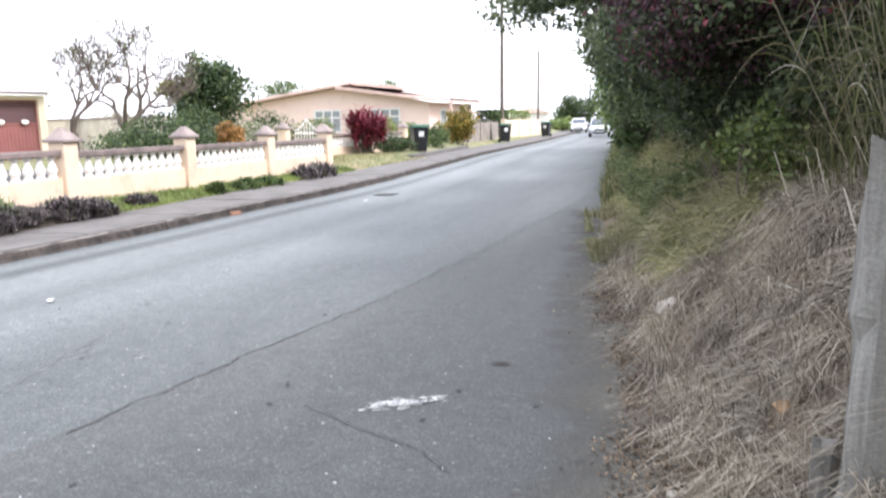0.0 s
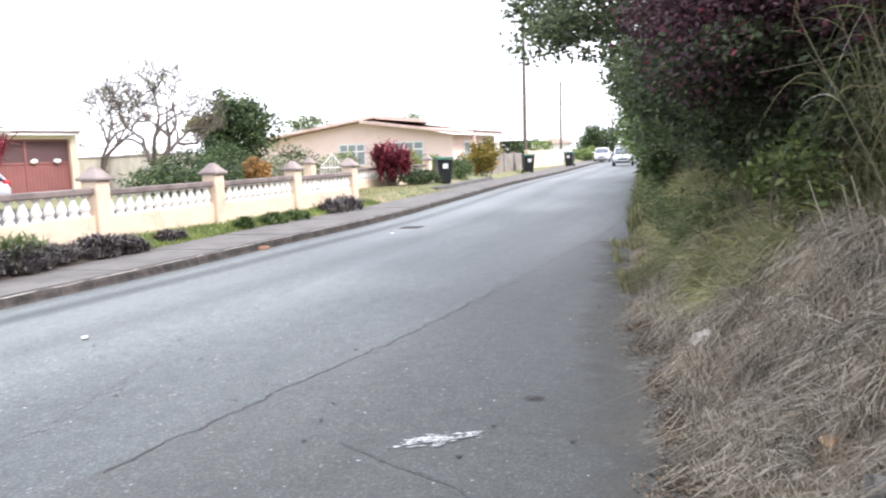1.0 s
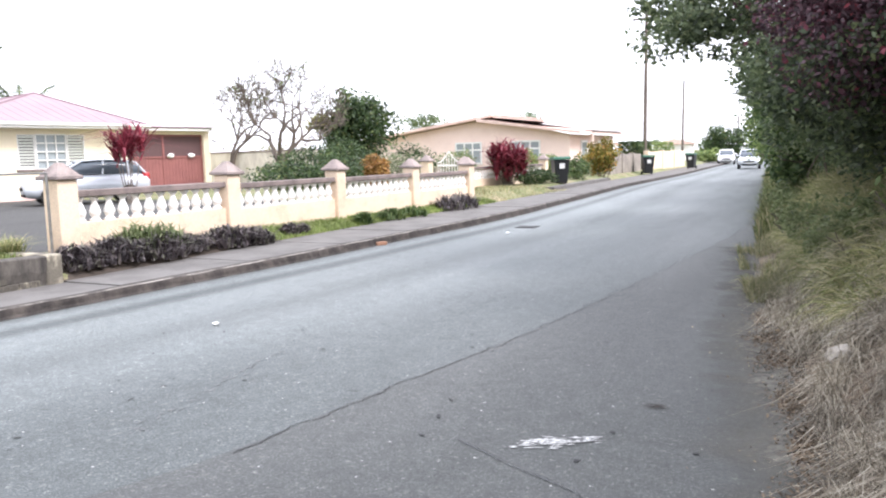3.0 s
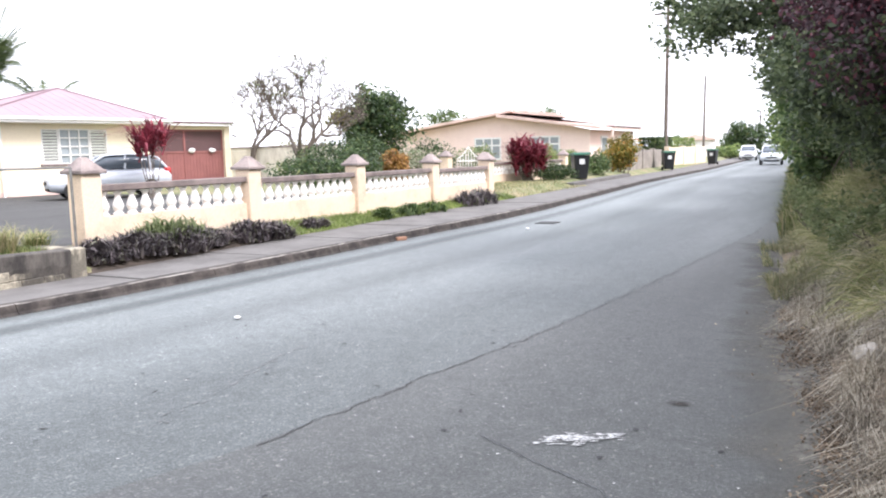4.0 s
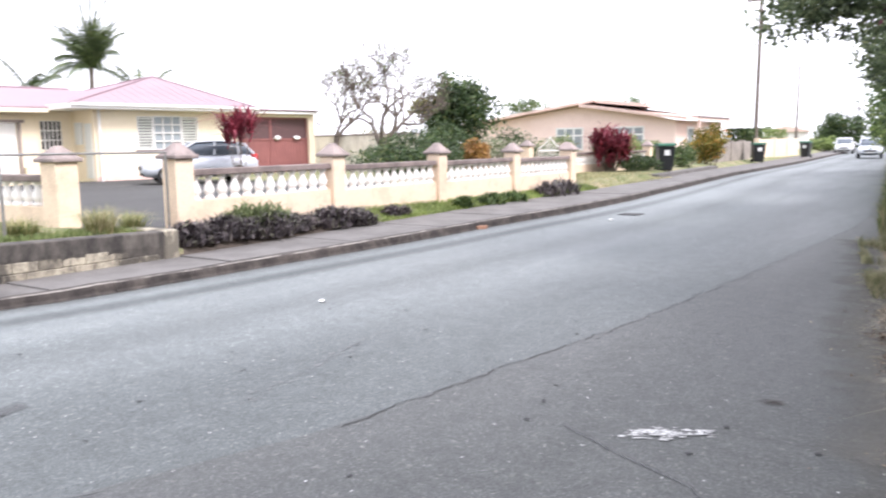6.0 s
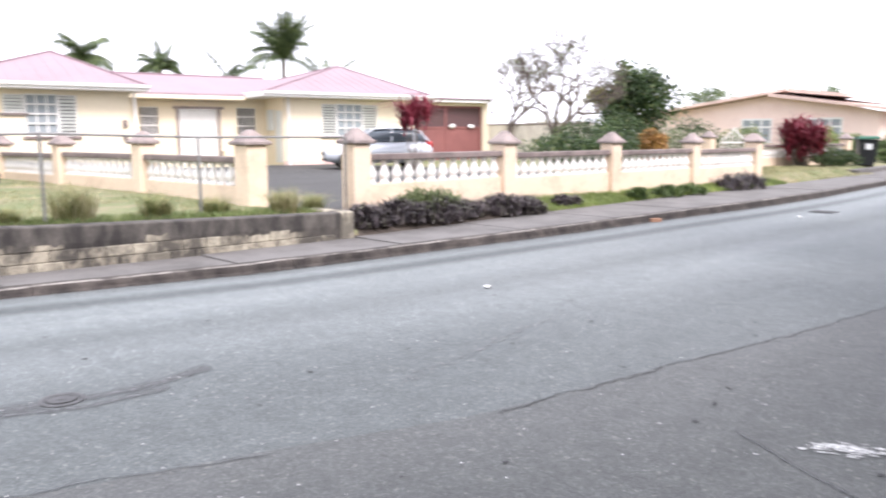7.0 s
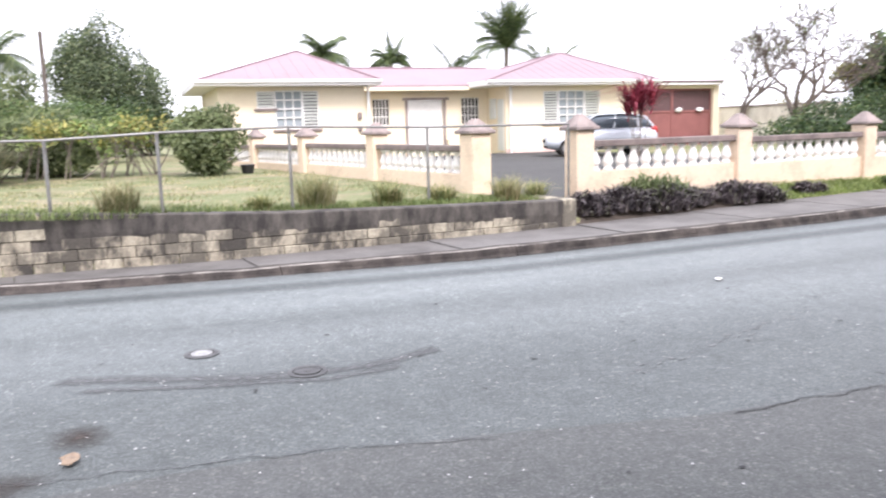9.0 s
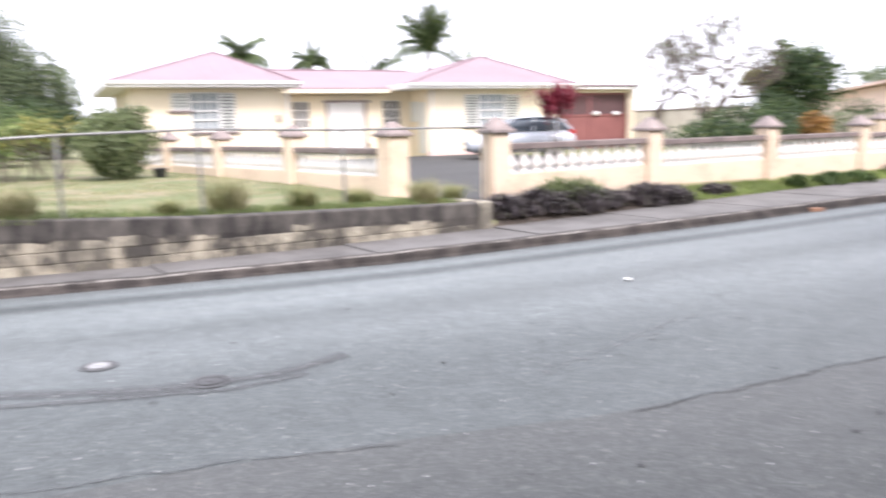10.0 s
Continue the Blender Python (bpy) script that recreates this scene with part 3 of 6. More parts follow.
y = -30.0
while y < 95:
    n = 2.7 if y < 40 else 4.5
    part("kerb_stone", kerb_length(y, y + n, 0.09 if -4 < y < 24 else 0.5), [KERB, KERB_NOSE], kerb)
    y += n

apron = slab(29.6, 40.0, lambda q: -11.7, lambda q: line_at(INNER_X, q) - 0.05, 0.0, 0.262, 0.0)
tagged(part("driveway_apron", apron, PAVE), "worn grey concrete apron before the pink house", "driveway", kind="structure")

# ---- balustrade fence: pillars and panels ----
def fence_pillar(x, y, z, height, rz=0.0, width=0.33):
    p = thing("fence_pillar", x, y, z, rz, "cream painted square pillar with a pyramid concrete cap", "pillar", "fence pillars")
    h = width / 2
    part("shaft", boxed(-h, h, -h, h, -0.35, height - 0.24, 0.015), FENCE_CREAM, p)
    bm = bmesh.new()
    box(bm, -h - 0.06, h + 0.06, -h - 0.06, h + 0.06, height - 0.24, height - 0.18, 0.012)
    c = h + 0.03
    lo = [bm.verts.new(q) for q in ((-c, -c, height - 0.18), (c, -c, height - 0.18), (c, c, height - 0.18), (-c, c, height - 0.18))]
    hi = [bm.verts.new(q) for q in ((-0.04, -0.04, height), (0.04, -0.04, height), (0.04, 0.04, height), (-0.04, 0.04, height))]
    for i in range(4):
        bm.faces.new((lo[i], lo[(i + 1) % 4], hi[(i + 1) % 4], hi[i]))
    bm.faces.new(hi)
    part("cap", bm, CAPSTONE, p, "weathered pyramid concrete cap")
    return p


BALUSTER_MESH = mesh_of("baluster", lathe([(0.079, 0.0), (0.079, 0.035), (0.051, 0.05), (0.064, 0.075), (0.084, 0.12), (0.082, 0.16), (0.059, 0.225), (0.040, 0.28), (0.038, 0.31), (0.058, 0.325), (0.058, 0.34), (0.074, 0.345), (0.074, 0.372)], 10), BALUSTER, True)


def balustrade_panel(x, y, rz, length, base, foot=-0.1, count=12):
    """Along local y from 0 to length; base is the height of the low wall's top."""
    p = thing("balustrade_panel", x, y, 0.0, rz, "cream low wall with white balusters under a grey coping", "fence panel", "fence panels")
    part("low_wall", boxed(-0.085, 0.085, 0, length, foot, base, 0.008), FENCE_CREAM, p)
    part("coping", boxed(-0.11, 0.11, 0, length, base + 0.372, base + 0.472, 0.012), COPING, p, "grey concrete coping")
    for i in range(count):
        b = part("baluster", BALUSTER_MESH, None, p)
        b.location = (0, (i + 0.5) * length / count, base)
    return p


FENCE_X = -9.85
FRONT = [7.65, 11.1, 14.55, 18.0, 21.45]
TOPS = [1.64, 1.60, 1.58, 1.55, 1.54]
for i, (fy, top) in enumerate(zip(FRONT, TOPS)):
    g = 0.36
    fence_pillar(FENCE_X, fy, g, top - g)
    if i + 1 < len(FRONT):
        balustrade_panel(FENCE_X, fy + 0.165, 0, FRONT[i + 1] - fy - 0.33, TOPS[i] - 0.875, 0.05)

SIDE = [(-11.2, 6.6), (-14.65, 6.38), (-18.1, 6.1), (-21.5, 5.85), (-24.9, 5.6)]
SIDE_TOP = [1.62, 1.62, 1.58, 1.56, 1.55]
for i, ((fx, fy), top) in enumerate(zip(SIDE, SIDE_TOP)):
    fence_pillar(fx, fy, 0.42, top - 0.42, 4.5, 0.33 if i else 0.37)
    if i + 1 < len(SIDE):
        gx, gy = SIDE[i + 1]
        d = math.hypot(gx - fx, gy - fy)
        turn = math.degrees(math.atan2(-(gx - fx), gy - fy))
        ux, uy = (gx - fx) / d, (gy - fy) / d
        balustrade_panel(fx + ux * 0.17, fy + uy * 0.17, turn, d - 0.34, top - 0.9, 0.1)

# return of the fence beside the pink house
BACK = [(-9.85, 21.45), (-12.7, 27.4), (-12.25, 30.8), (-11.9, 34.1)]
for i, ((fx, fy), (gx, gy)) in enumerate(zip(BACK, BACK[1:])):
    fence_pillar(gx, gy, 0.3, 1.24, 0, 0.35)
    d = math.hypot(gx - fx, gy - fy)
    ux, uy = (gx - fx) / d, (gy - fy) / d
    balustrade_panel(fx + ux * 0.25, fy + uy * 0.25, math.degrees(math.atan2(-ux, uy)), d - 0.5, 0.66, 0.1, int(d / 0.26))

# gate pillar of the pink house and its white scrolled gate
fence_pillar(-13.95, 26.7, 0.36, 1.27, 0, 0.36)
gate = thing("garden_gate", -13.2, 27.1, 0.42, 25, "white wrought metal gate with a swept pointed top", "gate")
GW = 0.42
for i in range(9):
    gx = -GW + 2 * GW * i / 8
    part("bar", tube(bmesh.new(), (gx, 0, 0.1), (gx, 0, 0.92 + 0.42 * (1 - abs(gx / GW)) ** 1.8), 0.012, seg=5), WHITE, gate)
bm = bmesh.new()
arc = [(-GW + 2 * GW * i / 12, 0.92 + 0.42 * (1 - abs((-GW + 2 * GW * i / 12) / GW)) ** 1.8) for i in range(13)]
for (a, h), (b, k) in zip(arc, arc[1:]):
    tube(bm, (a, 0, h), (b, 0, k), 0.018, seg=6)
part("top_rail", bm, WHITE, gate)
for h in (0.12, 0.8):
    part("cross_rail", tube(bmesh.new(), (-GW, 0, h), (GW, 0, h), 0.025, seg=6), WHITE, gate)

# ---- retaining wall of blocks with a mouldy render band ----
wall = thing("retaining_wall", 0, 0, 0, label="low concrete block retaining wall stained black with mould", category="wall", kind="structure")


def ret_x(q):
    return line_at(INNER_X, q)


RET_ROWS = [-30, -22, -14] + [float(v) for v in np.arange(-10, 6.7, 0.06)] + [6.74]
bm = bmesh.new()
prev = None
for q in RET_ROWS:
    top, x = line_at(RET_TOP, q), ret_x(q)
    ring = [bm.verts.new(c) for c in ((x - 0.02, q, 0.0), (x - 0.02, q, top - 0.32), (x + 0.008, q, top - 0.19 + 0.05 * noise.noise((q * 1.6, 0, 0)) + 0.07 * noise.noise((q * 4.5, 3, 0)) + 0.05 * noise.noise((q * 14, 3, 0))), (x + 0.015, q, top - 0.015), (x, q, top), (x - 0.2, q, top + 0.005), (x - 0.2, q, 0.0))]
    if prev:
        for i in range(6):
            bm.faces.new((prev[i], prev[i + 1], ring[i + 1], ring[i]))
    else:
        bm.faces.new(ring)
    prev = ring
bm.faces.new(prev[::-1])
part("core", bm, RENDER, wall, "dark mouldy render band")
block_mesh = mesh_of("block", boxed(-0.03, 0.006, 0.002, 0.288, 0.002, 0.123, 0.008), BLOCK)
for course in range(5):
    q = -6.0 + (0.145 if course % 2 else 0)
    while q < 6.3:
        z0 = 0.06 + course * 0.125
        if z0 + 0.1 < line_at(RET_TOP, q + 0.15) - 0.17 + 0.09 * noise.noise((q * 0.9, course, 2.0)) + 0.05 * rng.normal():
            b = part("block", block_mesh, None, wall)
            a = math.atan2(ret_x(q + 0.29) - ret_x(q), 0.29)
            b.matrix_local = Matrix.Translation((ret_x(q) + rng.uniform(-0.008, 0.008), q, z0)) @ Matrix.Rotation(-a, 4, "Z")
        q += 0.29
end = part("end_block", boxed(ret_x(6.76) - 0.85, ret_x(6.76) + 0.02, 6.56, 6.79, 0.05, 0.485, 0.02), BLOCK, wall)

# ---- pipe fence along the lawn ----
pipe_fence = thing("pipe_fence", 0, 0, 0, label="thin galvanised posts carrying one pipe rail", category="fence")
PF = [(-11.5, -6.2, 1.5), (-10.4, -2.6, 1.49), (-9.6, 0.31, 1.48), (-9.4, 1.43, 1.53), (-9.5, 2.97, 1.56), (-9.65, 4.93, 1.51), (-9.80, 7.40, 1.50)]
for a, q, z in PF:
    part("post", tube(bmesh.new(), (a, q, left_height(a, q) - 0.15), (a, q, z), 0.02, seg=8), GALV, pipe_fence)
for (a, q, z), (b, w, k) in zip(PF, PF[1:]):
    part("rail", tube(bmesh.new(), (a, q, z), (b, w, k), 0.015, seg=8), GALV, pipe_fence)

# ---- cream house with two wings ----
def sheet_hip(bm, x0, x1, y0, y1, z0, peak, apex, ridge=None):
    """Hipped roof over a rectangle, thin eave soffit below."""
    cx, cy = apex
    lo = [bm.verts.new(q) for q in ((x0, y0, z0), (x1, y0, z0), (x1, y1, z0), (x0, y1, z0))]
    ra = bm.verts.new((ridge[0] if ridge else cx, cy, peak))
    rb = bm.verts.new((ridge[1], cy, peak)) if ridge else ra
    if ridge:
        bm.faces.new((lo[0], lo[1], rb, ra))
        bm.faces.new((lo[2], lo[3], ra, rb))
        bm.faces.new((lo[1], lo[2], rb))
        bm.faces.new((lo[3], lo[0], ra))
    else:
        for i in range(4):
            bm.faces.new((lo[i], lo[(i + 1) % 4], ra))
    bm.faces.new(lo[::-1])
    return bm


def wall_with_holes(name, y0, y1, z0, z1, x0, x1, holes, material, parent):
    """A wall in the y-z plane, x0..x1 thick, with rectangular openings (ya, yb, za, zb), as one welded mesh."""
    bm = bmesh.new()
    ys = sorted({y0, y1, *[h[0] for h in holes], *[h[1] for h in holes]})
    for a, b in zip(ys, ys[1:]):
        cut = sorted([(h[2], h[3]) for h in holes if h[0] <= a and h[1] >= b])
        z = z0
        for lo, hi in cut:
            if lo > z:
                box(bm, x0, x1, a, b, z, lo)
            z = hi
        if z < z1:
            box(bm, x0, x1, a, b, z, z1)
    bmesh.ops.remove_doubles(bm, verts=bm.verts, dist=0.0005)
    return part(name, bm, material, parent)


def louvre(parent, x, y0, y1, z0, z1, n=9):
    part("louvre_frame", box(box(box(boxed(x - 0.06, x - 0.0, y0, y0 + 0.04, z0, z1), x - 0.06, x, y1 - 0.04, y1, z0, z1), x - 0.06, x, y0 + 0.04, y1 - 0.04, z1 - 0.04, z1), x - 0.06, x, y0 + 0.04, y1 - 0.04, z0, z0 + 0.04), WHITE, parent)
    for i in range(n):
        z = z0 + 0.04 + (z1 - z0 - 0.08) * (i + 0.5) / n
        bm = bmesh.new()
        h = (z1 - z0) / n * 0.36
        bm2 = box(bm, -0.006, 0.006, y0 + 0.04, y1 - 0.04, -h, h)
        bmesh.ops.rotate(bm2, verts=bm2.verts, matrix=Matrix.Rotation(radians(24), 3, "Y"))
        bmesh.ops.translate(bm2, verts=bm2.verts, vec=(x - 0.035, 0, z))
        part("slat", bm2, LOUVRE, parent)


def grid_window(parent, x, y0, y1, z0, z1, cols, rows, bar=None, glass=None):
    part("glass", boxed(x - 0.07, x - 0.06, y0, y1, z0, z1), glass or GLASS, parent)
    for i in range(cols + 1):
        yy = y0 + (y1 - y0) * i / cols
        part("upright_bar", boxed(x - 0.05, x, yy - 0.022, yy + 0.022, z0, z1), bar or WHITE, parent)
    for i in range(rows + 1):
        zz = z0 + (z1 - z0) * i / rows
        part("cross_bar", boxed(x - 0.045, x + 0.004, y0 - 0.02, y1 + 0.02, zz - 0.022, zz + 0.022), bar or WHITE, parent)


HOUSE_X, HOUSE_Y, HOUSE_Z, HOUSE_TURN = -28.1, 8.88, 0.37, -7.6
house = thing("cream_house", HOUSE_X, HOUSE_Y, HOUSE_Z, HOUSE_TURN, "cream single-storey house with pale red sheet hip roofs", "house")
# local frame: x towards the road, y along the front; left wing, middle, right wing, carport
EH = 2.66


def wing(y0, y1, x_front, x_back, holes, peak, apex, eave=0.75, near=0.9, far=0.5):
    wall_with_holes("front_wall", y0, y1, -0.25, EH, x_front - 0.2, x_front, holes, CREAM, house)
    part("side_wall", boxed(x_back, x_front - 0.2, y0, y0 + 0.2, -0.25, EH), CREAM, house)
    part("side_wall", boxed(x_back, x_front - 0.2, y1 - 0.2, y1, -0.25, EH), CREAM, house)
    for h in holes:
        # black sheet behind each opening paints the darkness of a room not built
        part("room_shade_sheet", boxed(x_front - 0.75, x_front - 0.7, h[0] - 0.3, h[1] + 0.3, h[2] - 0.3, h[3] + 0.3), DARK, house)
        part("window_sill", boxed(x_front - 0.02, x_front + 0.08, h[0] - 0.1, h[1] + 0.1, h[2] - 0.09, h[2] - 0.005, 0.01), COPING, house)
    r = part("hip_roof", sheet_hip(bmesh.new(), x_back, x_front + eave, y0 - near, y1 + far, EH + 0.17, peak, apex), ROOF, house)
    for sx in (x_front + eave, x_back):
        for sy in (y0 - near, y1 + far):
            part("hip_cap", tube(bmesh.new(), (sx, sy, EH + 0.19), (*apex, peak + 0.02), 0.035, seg=6), ROOF_CAP, r)
    # raised seams of the sheets on the front slope
    cx, cy = apex
    n = int((y1 - y0 + near + far) / 0.45)
    for i in range(1, n):
        yy = y0 - near + (y1 - y0 + near + far) * i / n
        k = 1 - (cy - yy) / (cy - y0 + near) if yy < cy else 1 - (yy - cy) / (y1 + far - cy)
        part("seam", tube(bmesh.new(), (x_front + eave, yy, EH + 0.18), (x_front + eave + (cx - x_front - eave) * k, yy, EH + 0.18 + (peak - EH - 0.17) * k), 0.005, seg=4), ROOF, r)
    part("fascia", boxed(x_front + eave - 0.03, x_front + eave + 0.02, y0 - near, y1 + far, EH + 0.0, EH + 0.2, 0.01), WHITE, house, "white painted eave board")
    part("fascia", boxed(x_back, x_front + eave - 0.03, y0 - near - 0.01, y0 - near + 0.03, EH + 0.0, EH + 0.2), WHITE, house)
    part("fascia", boxed(x_back, x_front + eave - 0.03, y1 + far - 0.03, y1 + far + 0.01, EH + 0.0, EH + 0.2), WHITE, house)
    part("soffit", boxed(x_back, x_front + eave - 0.03, y0 - near + 0.03, y1 + far - 0.03, EH + 0.0, EH + 0.06), WHITE, house)
    part("gutter", tube(bmesh.new(), (x_front + eave + 0.06, y0 - near, EH + 0.14), (x_front + eave + 0.06, y1 + far, EH + 0.14), 0.06, seg=8), WHITE, house)
    return r


L0, L1, R0, R1 = -2.4, 2.85, 9.04, 15.4
wing(L0, L1, 0.0, -7.5, [(-1.09, -0.47, 1.9, 2.5), (-0.47, 1.1, 1.15, 2.5)], 4.18, (-3.1, 1.0), near=0.82, far=0.45)
wing(R0, R1, -0.9, -8.4, [(10.77, 13.47, 1.12, 2.44)], 4.34, (-4.6, 13.62), near=1.15, far=0.65)
lw = part("front_window", boxed(-0.1, -0.08, -0.45, 1.1, 1.12, 1.15), WHITE, house)
louvre(lw, 0.02, -1.09, -0.48, 1.9, 2.5, 5)
grid_window(lw, 0.03, -0.44, 0.5, 1.25, 2.5, 3, 4)
part("apron_panel", boxed(-0.06, 0.0, -0.46, 0.52, 1.15, 1.23), WHITE, lw)
louvre(lw, 0.02, 0.53, 1.1, 1.15, 2.5, 11)
rw = part("front_window", boxed(-1.0, -0.98, 10.77, 13.47, 1.09, 1.12), WHITE, house)
louvre(rw, -0.88, 10.77, 11.44, 1.12, 2.44, 11)
grid_window(rw, -0.87, 11.48, 12.68, 1.12, 2.44, 3, 4)
louvre(rw, -0.88, 12.73, 13.47, 1.12, 2.44, 11)

# recessed middle with two barred windows and a wide white door
mid_holes = [(3.91, 4.62, 1.2, 2.26), (5.4, 6.98, 0.0, 2.2), (7.82, 8.62, 1.17, 2.28)]
wall_with_holes("middle_wall", L1, R0, -0.25, 2.72, -2.9, -2.7, mid_holes, CREAM, house)
part("middle_roof", prism([(-2.0, 2.7), (-2.0, 2.78), (-5.0, 3.66), (-8.0, 2.78), (-8.0, 2.7)], (L1 - 2.5, R0 + 2.5), "y"), ROOF, house)
part("middle_eave", boxed(-2.6, -1.95, L1 + 0.46, R0 - 1.16, 2.56, 2.7, 0.01), CREAM, house)
ridge = part("ridge_cap", tube(bmesh.new(), (-5.0, L1 - 1, 3.68), (-5.0, R0 + 1, 3.68), 0.04, seg=6), ROOF_CAP, house)
for a, b, c, d in (mid_holes[0], mid_holes[2]):
    # black sheet in place of the unlit room behind the bars
    part("room_shade_sheet", boxed(-3.6, -3.55, a - 0.3, b + 0.3, c - 0.3, d + 0.3), DARK, house)
    g = part("barred_window", boxed(-2.83, -2.8, a, b, c - 0.04, c), WHITE, house)
    # panes are coloured near-black, as if looking into an unlit room
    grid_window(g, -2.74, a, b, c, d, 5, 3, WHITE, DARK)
part("wide_door", boxed(-2.82, -2.76, 5.41, 6.97, -0.2, 2.19, 0.01), WHITE, house, "white roller door")
door_trim = bmesh.new()
box(door_trim, -2.72, -2.64, 5.3, 5.4, -0.2, 2.2)
box(door_trim, -2.72, -2.64, 6.98, 7.08, -0.2, 2.2)
box(door_trim, -2.72, -2.58, 5.2, 7.2, 2.2, 2.3)
part("door_surround", door_trim, CAPSTONE, house, "grey door surround")
part("planter_box", boxed(-2.69, -2.4, 7.1, 8.0, -0.2, 0.55, 0.02), CREAM, house)
# side of the right wing facing the court: door and small shutter
part("side_door", boxed(-1.65, -1.1, R0 - 0.03, R0 + 0.0, 0.05, 2.15), LOUVRE, house, "grey side door")
part("small_shutter", boxed(-2.3, -1.8, R0 - 0.12, R0 - 0.005, 1.35, 2.2, 0.02), LOUVRE, house)
part("downpipe", tube(bmesh.new(), (-0.75, R0 + 0.15, -0.2), (-0.75, R0 + 0.15, EH), 0.05, seg=8), WHITE, house)
part("downpipe", tube(bmesh.new(), (0.15, L1 + 0.1, 0.0), (0.15, L1 + 0.1, EH), 0.05, seg=8), WHITE, house)
part("plinth", boxed(-0.9, -0.86, R0, R1, -0.2, 0.12), PINK_TRIM, house)
part("wall_lamp", boxed(0.0, 0.12, 2.55, 2.7, 1.45, 1.7, 0.03), COPING, house)
part("wall_lamp", boxed(0.0, 0.12, 2.55, 2.7, 1.0, 1.2, 0.03), COPING, house)

# carport with red gates
carport = thing("carport", HOUSE_X, HOUSE_Y, HOUSE_Z, HOUSE_TURN, "flat-roofed cream carport closed by oxide red metal gates", "carport")
C0, C1, CX = 15.42, 20.03, -1.2
part("roof_slab", boxed(CX - 6, CX + 0.35, C0 + 0.7, C1 - 0.1, 2.64, 2.78, 0.015), WHITE, carport)
part("roof_edge", boxed(CX - 6, CX + 0.42, C0 + 0.7, C1 - 0.04, 2.78, 2.84, 0.01), ROOF_CAP, carport)
part("lintel", boxed(CX - 0.25, CX, C0, C1, 2.5, 2.638), CREAM, carport)
part("post", boxed(CX - 0.3, CX, C1 - 0.36, C1, -0.2, 2.5), CREAM, carport)
part("side_wall", boxed(CX - 6, CX - 0.3, C1 - 0.2, C1, -0.2, 2.6), CREAM, carport)
part("back_wall", boxed(CX - 6.2, CX - 6, C0, C1, -0.2, 2.6), CREAM, carport)
gl = part("gate_leaf", boxed(CX - 0.2, CX - 0.16, C0, C1 - 0.37, -0.1, 1.47, 0.005), RED_GATE, carport)
for yy in (C0, 17.52, C1 - 0.37):
    part("gate_stile", boxed(CX - 0.22, CX - 0.13, yy - 0.05, yy + 0.05, -0.1, 2.5), RED_GATE, gl)
for zz in (1.45, 2.42):
    part("gate_rail", boxed(CX - 0.215, CX - 0.125, C0, C1 - 0.37, zz, zz + 0.08), RED_GATE, gl)
part("mesh_panel", boxed(CX - 0.19, CX - 0.17, C0, C1 - 0.37, 1.53, 2.42), plain("dark_red_mesh", (0.10, 0.055, 0.055), 0.8), gl)
for k in range(24):
    yy = C0 + (C1 - 0.37 - C0) * (k + 0.5) / 24
    part("rib", boxed(CX - 0.165, CX - 0.15, yy - 0.01, yy + 0.01, -0.05, 1.45), RED_GATE, gl)
for yy in (17.84, 18.99):
    bm = bmesh.new()
    bmesh.ops.create_icosphere(bm, subdivisions=2, radius=0.2, matrix=Matrix.LocRotScale((CX - 0.05, yy, 1.56), None, (0.4, 1.0, 0.5)))
    for v in bm.verts:
        v.co += 0.06 * noise.noise_vector(v.co * 5)
    part("white_cloth", bm, PAPER, gl, "white cloth hung on the gate", True)

# courtyard paving
court = boxed(-28.2, -10.05, 7.25, 20.5, 0.12, 0.315)
tagged(part("driveway", court, COURT), "dark asphalt courtyard in front of the cream house", "driveway", kind="structure")
bw = thing("boundary_wall", -28.6, 31.0, 0.4, 0, "weathered cream boundary wall beside the carport", "wall")
part("panel", boxed(0, 6.5, 0, 0.18, -0.2, 1.6, 0.01), worn("streaked_pale_render", (0.84, 0.79, 0.68), (0.5, 0.44, 0.36), 2.2, 0.9, 40, 0.006, (0.45, 0.75), (1, 1, 0.3)), bw)
part("coping", boxed(0, 6.5, -0.04, 0.22, 1.6, 1.68, 0.01), CAPSTONE, bw)

# ---- pink house with a low offset gable ----
ph = thing("pink_house", 0, 0, 0.25, 0, "pink single-storey house with a low gable roof and white windows", "house")
PX0, PX1, PY0, PY1 = -29.2, -14.5, 46.3, 56.5
gable = [(PX0, -0.3), (PX1, -0.3), (PX1, 2.45), (-19.7, 3.55), (PX0, 2.25)]
bm = prism(gable, (PY0, PY0 + 0.2), "y")
part("gable_wall", bm, PINK, ph)
part("street_wall", boxed(PX1 - 0.2, PX1, PY0 + 0.2, PY1, -0.3, 2.45), PINK, ph)
part("back_wall", boxed(PX0, PX0 + 0.2, PY0 + 0.2, PY1, -0.3, 2.25), PINK, ph)
part("roof_slope", prism([(PX0 - 0.7, 2.22), (PX0 - 0.7, 2.38), (-19.2, 3.82), (-19.2, 3.66)], (PY0 - 0.8, PY1 + 0.5), "y"), PINK_TRIM, ph)
part("roof_slope", prism([(-20.2, 3.38), (-20.2, 3.56), (PX1 + 0.9, 2.58), (PX1 + 0.9, 2.42)], (PY0 - 0.9, PY1 + 0.5), "y"), PINK_TRIM, ph)
part("roof_ridge", prism([(-19.25, 3.60), (-19.25, 3.815), (-16.0, 3.40), (-16.0, 3.22)], (PY0 - 0.5, PY1), "y"), PINK_TRIM, ph)
